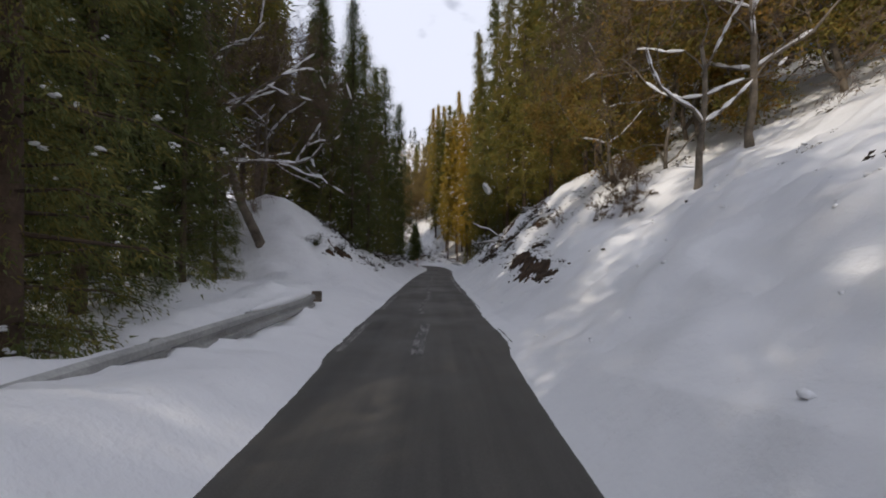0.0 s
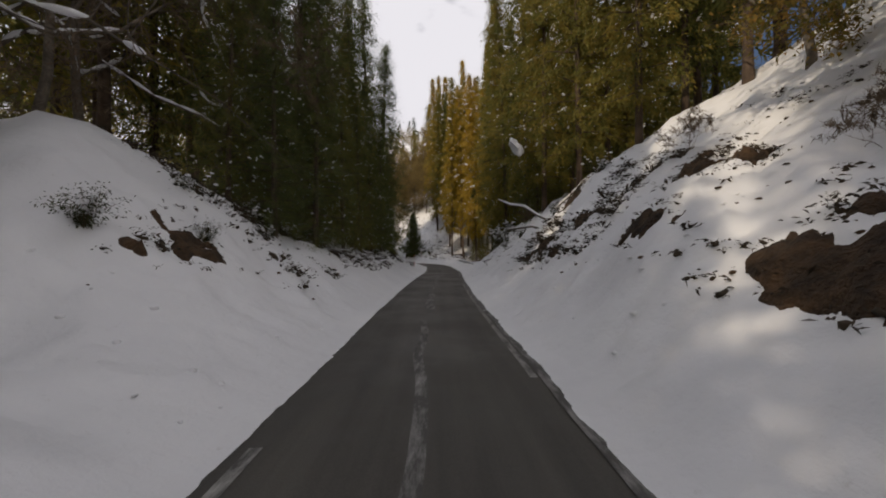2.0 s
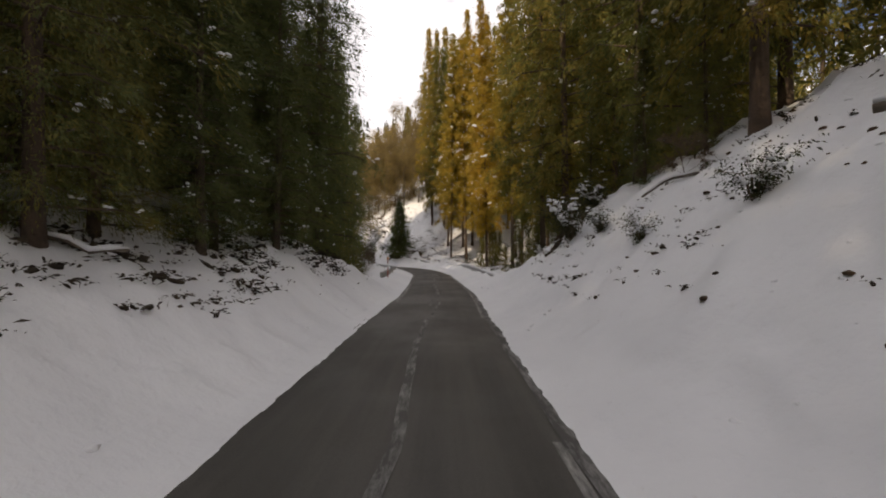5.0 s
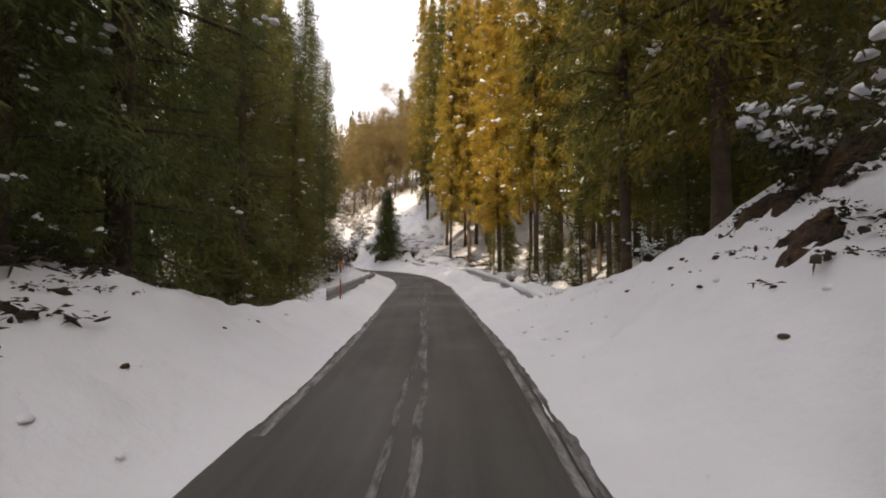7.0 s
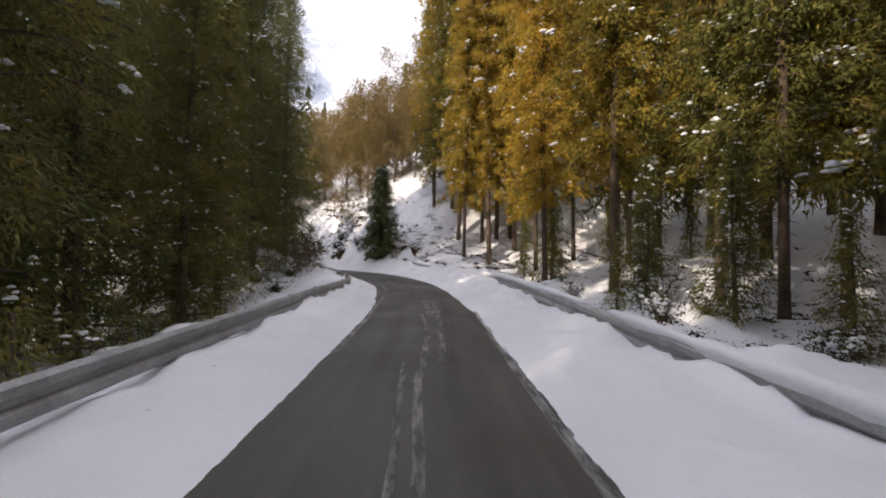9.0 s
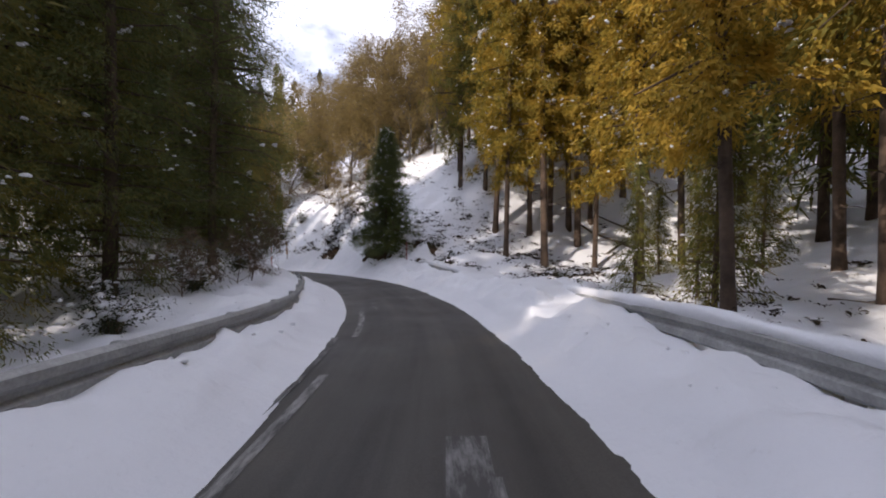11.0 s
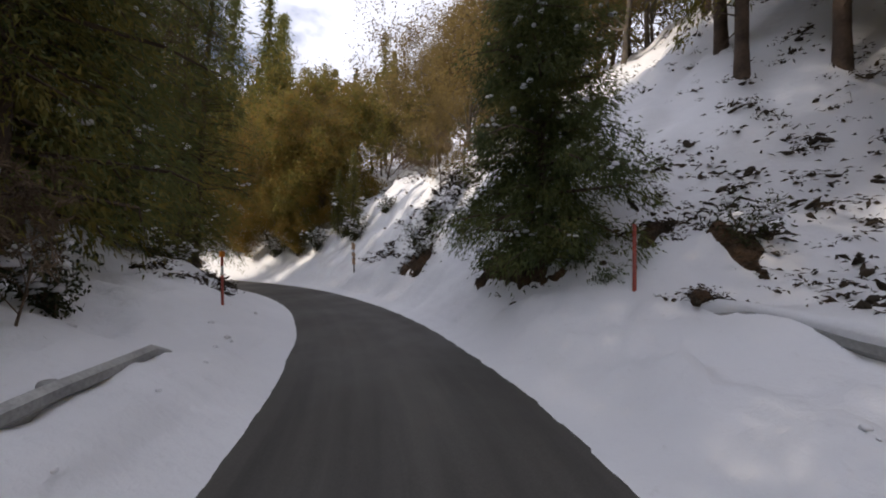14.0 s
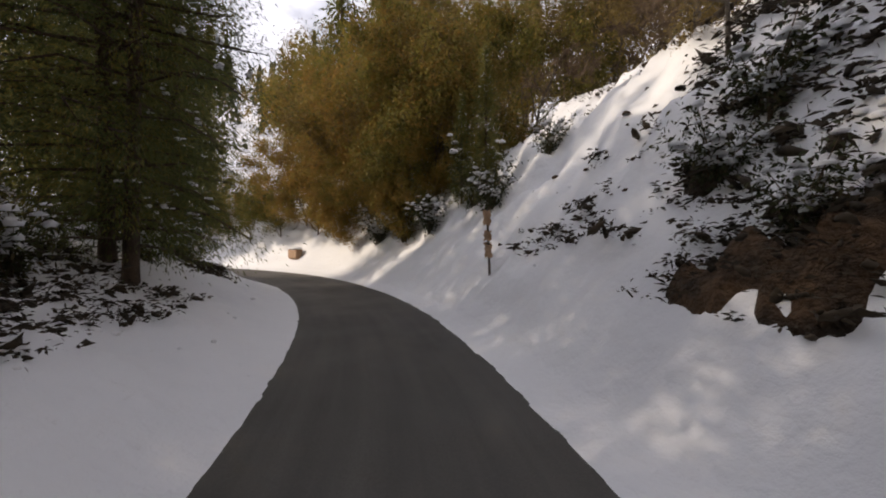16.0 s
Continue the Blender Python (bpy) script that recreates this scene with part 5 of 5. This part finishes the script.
# ---------------------------------------------------------------- rails and posts
def guard_rail(s0, s1, e, rise, label, cap=False, plate=False):
    """A corrugated beam on round posts along the road's edge; rise(s) is the height of its middle."""
    root = new("guard_rail")
    st = np.arange(s0, s1 + 0.01, 0.5)
    sign = 1 if e > 0 else -1
    d = sign * HALF + e
    shape = [(0.0, -0.17), (0.05, -0.13), (0.05, -0.06), (0.0, -0.02), (0.0, 0.02), (0.05, 0.06), (0.05, 0.13), (0.0, 0.17), (-0.012, 0.17), (-0.012, -0.17)]
    verts = []
    for s in st:
        for o, hh in shape:
            px, py = at_station(s, d - sign * o)
            verts.append((px, py, float(bank(s)) * max(d, 0) + rise(s) + hh))
    n = len(shape)
    faces = [(i * n + k, i * n + (k + 1) % n, (i + 1) * n + (k + 1) % n, (i + 1) * n + k) for i in range(len(st) - 1) for k in range(n)]
    faces += [tuple(range(n)), tuple((len(st) - 1) * n + k for k in range(n))]
    mesh_object("beam", verts, faces, MAT_STEEL, root)
    for s in np.arange(s0 + 0.6, s1, 2.0):
        px, py = at_station(s, d + sign * 0.09)
        top = float(bank(s)) * max(d, 0) + rise(s) + 0.14
        v, f = tube([(px, py, -0.8), (px, py, top), (px, py, top + 0.02)], [0.06, 0.06, 0.05], 10)
        mesh_object("rail_post", v, f, MAT_STEEL, root, smooth=True)
    if plate:
        px, py = at_station(s1, d - sign * 0.05)
        bm = bmesh.new()
        bmesh.ops.create_cube(bm, size=1, matrix=Matrix.Translation((px, py, rise(s1) + 0.10)) @ Matrix.Diagonal((0.24, 0.05, 0.26, 1)))
        bmesh.ops.bevel(bm, geom=list(bm.edges), offset=0.012, segments=2, affect="EDGES")
        part("end_plate", bm, MAT_GREYBARK, root, "dull grey end plate")
    if cap:
        rng = np.random.default_rng(int(abs(s0) * 10))
        run, pts, rad = [], [], []
        for s in np.arange(s0, s1, 0.35):
            px, py = at_station(s, d + sign * 0.03)
            if rng.random() < cap:
                pts.append((px, py, float(bank(s)) * max(d, 0) + rise(s) + 0.19))
                rad.append(rng.uniform(0.06, 0.12))
            else:
                if len(pts) > 3:
                    run.append((pts, rad))
                pts, rad = [], []
        if len(pts) > 3:
            run.append((pts, rad))
        for pts, rad in run:
            rad[0] = rad[-1] = 0.02
            v, f = tube(pts, rad, 8)
            mesh_object("snow_cap", v, f, MAT_CLUMP, root, "strip of snow on the rail", smooth=True)
    return tagged(root, label, "guard rail")


guard_rail(-12, 9.6, -1.0, lambda s: 0.42, "grey steel guard rail on the snowy verge", 0.6, True)
guard_rail(46.5, 73.4, -1.05, lambda s: float(np.interp(s, [47, 55, 62, 67, 71, 72.6, 73.4], [0.44, 0.43, 0.29, 0.28, 0.36, 0.32, 0.0])), "grey steel guard rail half sunk in snow", 0.0)
guard_rail(44, 72.4, 1.40, lambda s: float(np.interp(s, [44, 50, 58, 63, 67, 69, 71, 72.4], [0.28, 0.36, 0.43, 0.31, 0.28, 0.46, 0.66, 0.45])), "grey steel guard rail capped with snow", 0.93)


def marker_post(x, y, tall, label, lean=0.0, head=True):
    root = new("marker_post")
    root.matrix_basis = pose(x, y, height(x, y), 0, lean, 0)
    for a, b, m in [(0, 0.55, MAT_RED), (0.55, 0.72, MAT_WHITE if head else MAT_RED), (0.72, 0.9, MAT_RED)]:
        v, f = tube([(0, 0, a * tall - (0.2 if a == 0 else 0)), (0, 0, b * tall)], [0.024, 0.024], 10)
        mesh_object("post_band", v, f, m, root, smooth=True)
    if head:
        bm = bmesh.new()
        bmesh.ops.create_cone(bm, cap_ends=True, segments=16, radius1=0.045, radius2=0.045, depth=0.1 * tall, matrix=Matrix.Translation((0, 0, 0.95 * tall)))
        part("reflector", bm, MAT_ORANGE, root, "orange reflector head")
    return tagged(root, label, "marker post")


marker_post(-3.2, 46.5, 1.2, "red and white roadside marker post with orange head")
marker_post(-10.7, 71.2, 0.95, "red and white roadside marker post with orange head", -3)
marker_post(-4.1, 72.2, 0.92, "red and white roadside marker post without its head", 0, False)


# a stake with tattered cloth on the bank, and a snow-capped block where the road goes out of sight
x, y = -13.9, 79.2
root = new("marker_stake")
root.matrix_basis = pose(x, y, height(x, y) - 0.05, 2, -2, 0)
v, f = tube([(0, 0, -0.3), (0.01, 0, 0.6), (0.0, 0.02, 1.25)], [0.026, 0.024, 0.02], 8)
mesh_object("stake", v, f, MAT_GREYBARK, root, smooth=True)
MAT_CLOTH = two_tone("faded_peach_cloth", (0.42, 0.25, 0.14), (0.66, 0.45, 0.29), 7.0, 0.9, 0.4)
for k, (z0, z1) in enumerate(((0.35, 0.62), (0.66, 0.84), (0.95, 1.22))):
    rag_v, rag_f = [], []
    for i in range(6):
        for j in range(9):
            a = 2 * math.pi * j / 9
            r = 0.065 + 0.05 * noise.noise((i * 0.9 + k * 3, j * 1.3, k))
            rag_v.append((r * math.cos(a), r * math.sin(a), z0 + (z1 - z0) * i / 5 + 0.02 * math.sin(j * 2.1)))
    rag_f = [(i * 9 + j, i * 9 + (j + 1) % 9, (i + 1) * 9 + (j + 1) % 9, (i + 1) * 9 + j) for i in range(5) for j in range(9)]
    mesh_object("cloth_strip", rag_v, rag_f, MAT_CLOTH, root, smooth=True)
tagged(root, "leaning stake wrapped in faded peach cloth strips", "stake")

x, y = at_station(97.0, HALF + 0.5)
root = new("roadside_block")
root.matrix_basis = pose(x, y, height(x, y) - 0.05, 0, 0, heading(97))
bm = bmesh.new()
bmesh.ops.create_cube(bm, size=1, matrix=Matrix.Translation((0, 0, 0.25)) @ Matrix.Diagonal((0.35, 0.8, 0.5, 1)))
bmesh.ops.bevel(bm, geom=list(bm.edges), offset=0.04, segments=2, affect="EDGES")
part("block", bm, MAT_CLOTH, root, "weathered beige block")
bm = bmesh.new()
bmesh.ops.create_icosphere(bm, subdivisions=3, radius=1)
for vert in bm.verts:
    q = 1 + 0.2 * noise.noise(vert.co * 2)
    vert.co = Vector((vert.co.x * 0.24 * q, vert.co.y * 0.46 * q, 0.53 + vert.co.z * 0.10))
part("snow_cap", bm, MAT_CLUMP, root, "rounded cap of snow")
tagged(root, "beige roadside block capped with snow", "block")
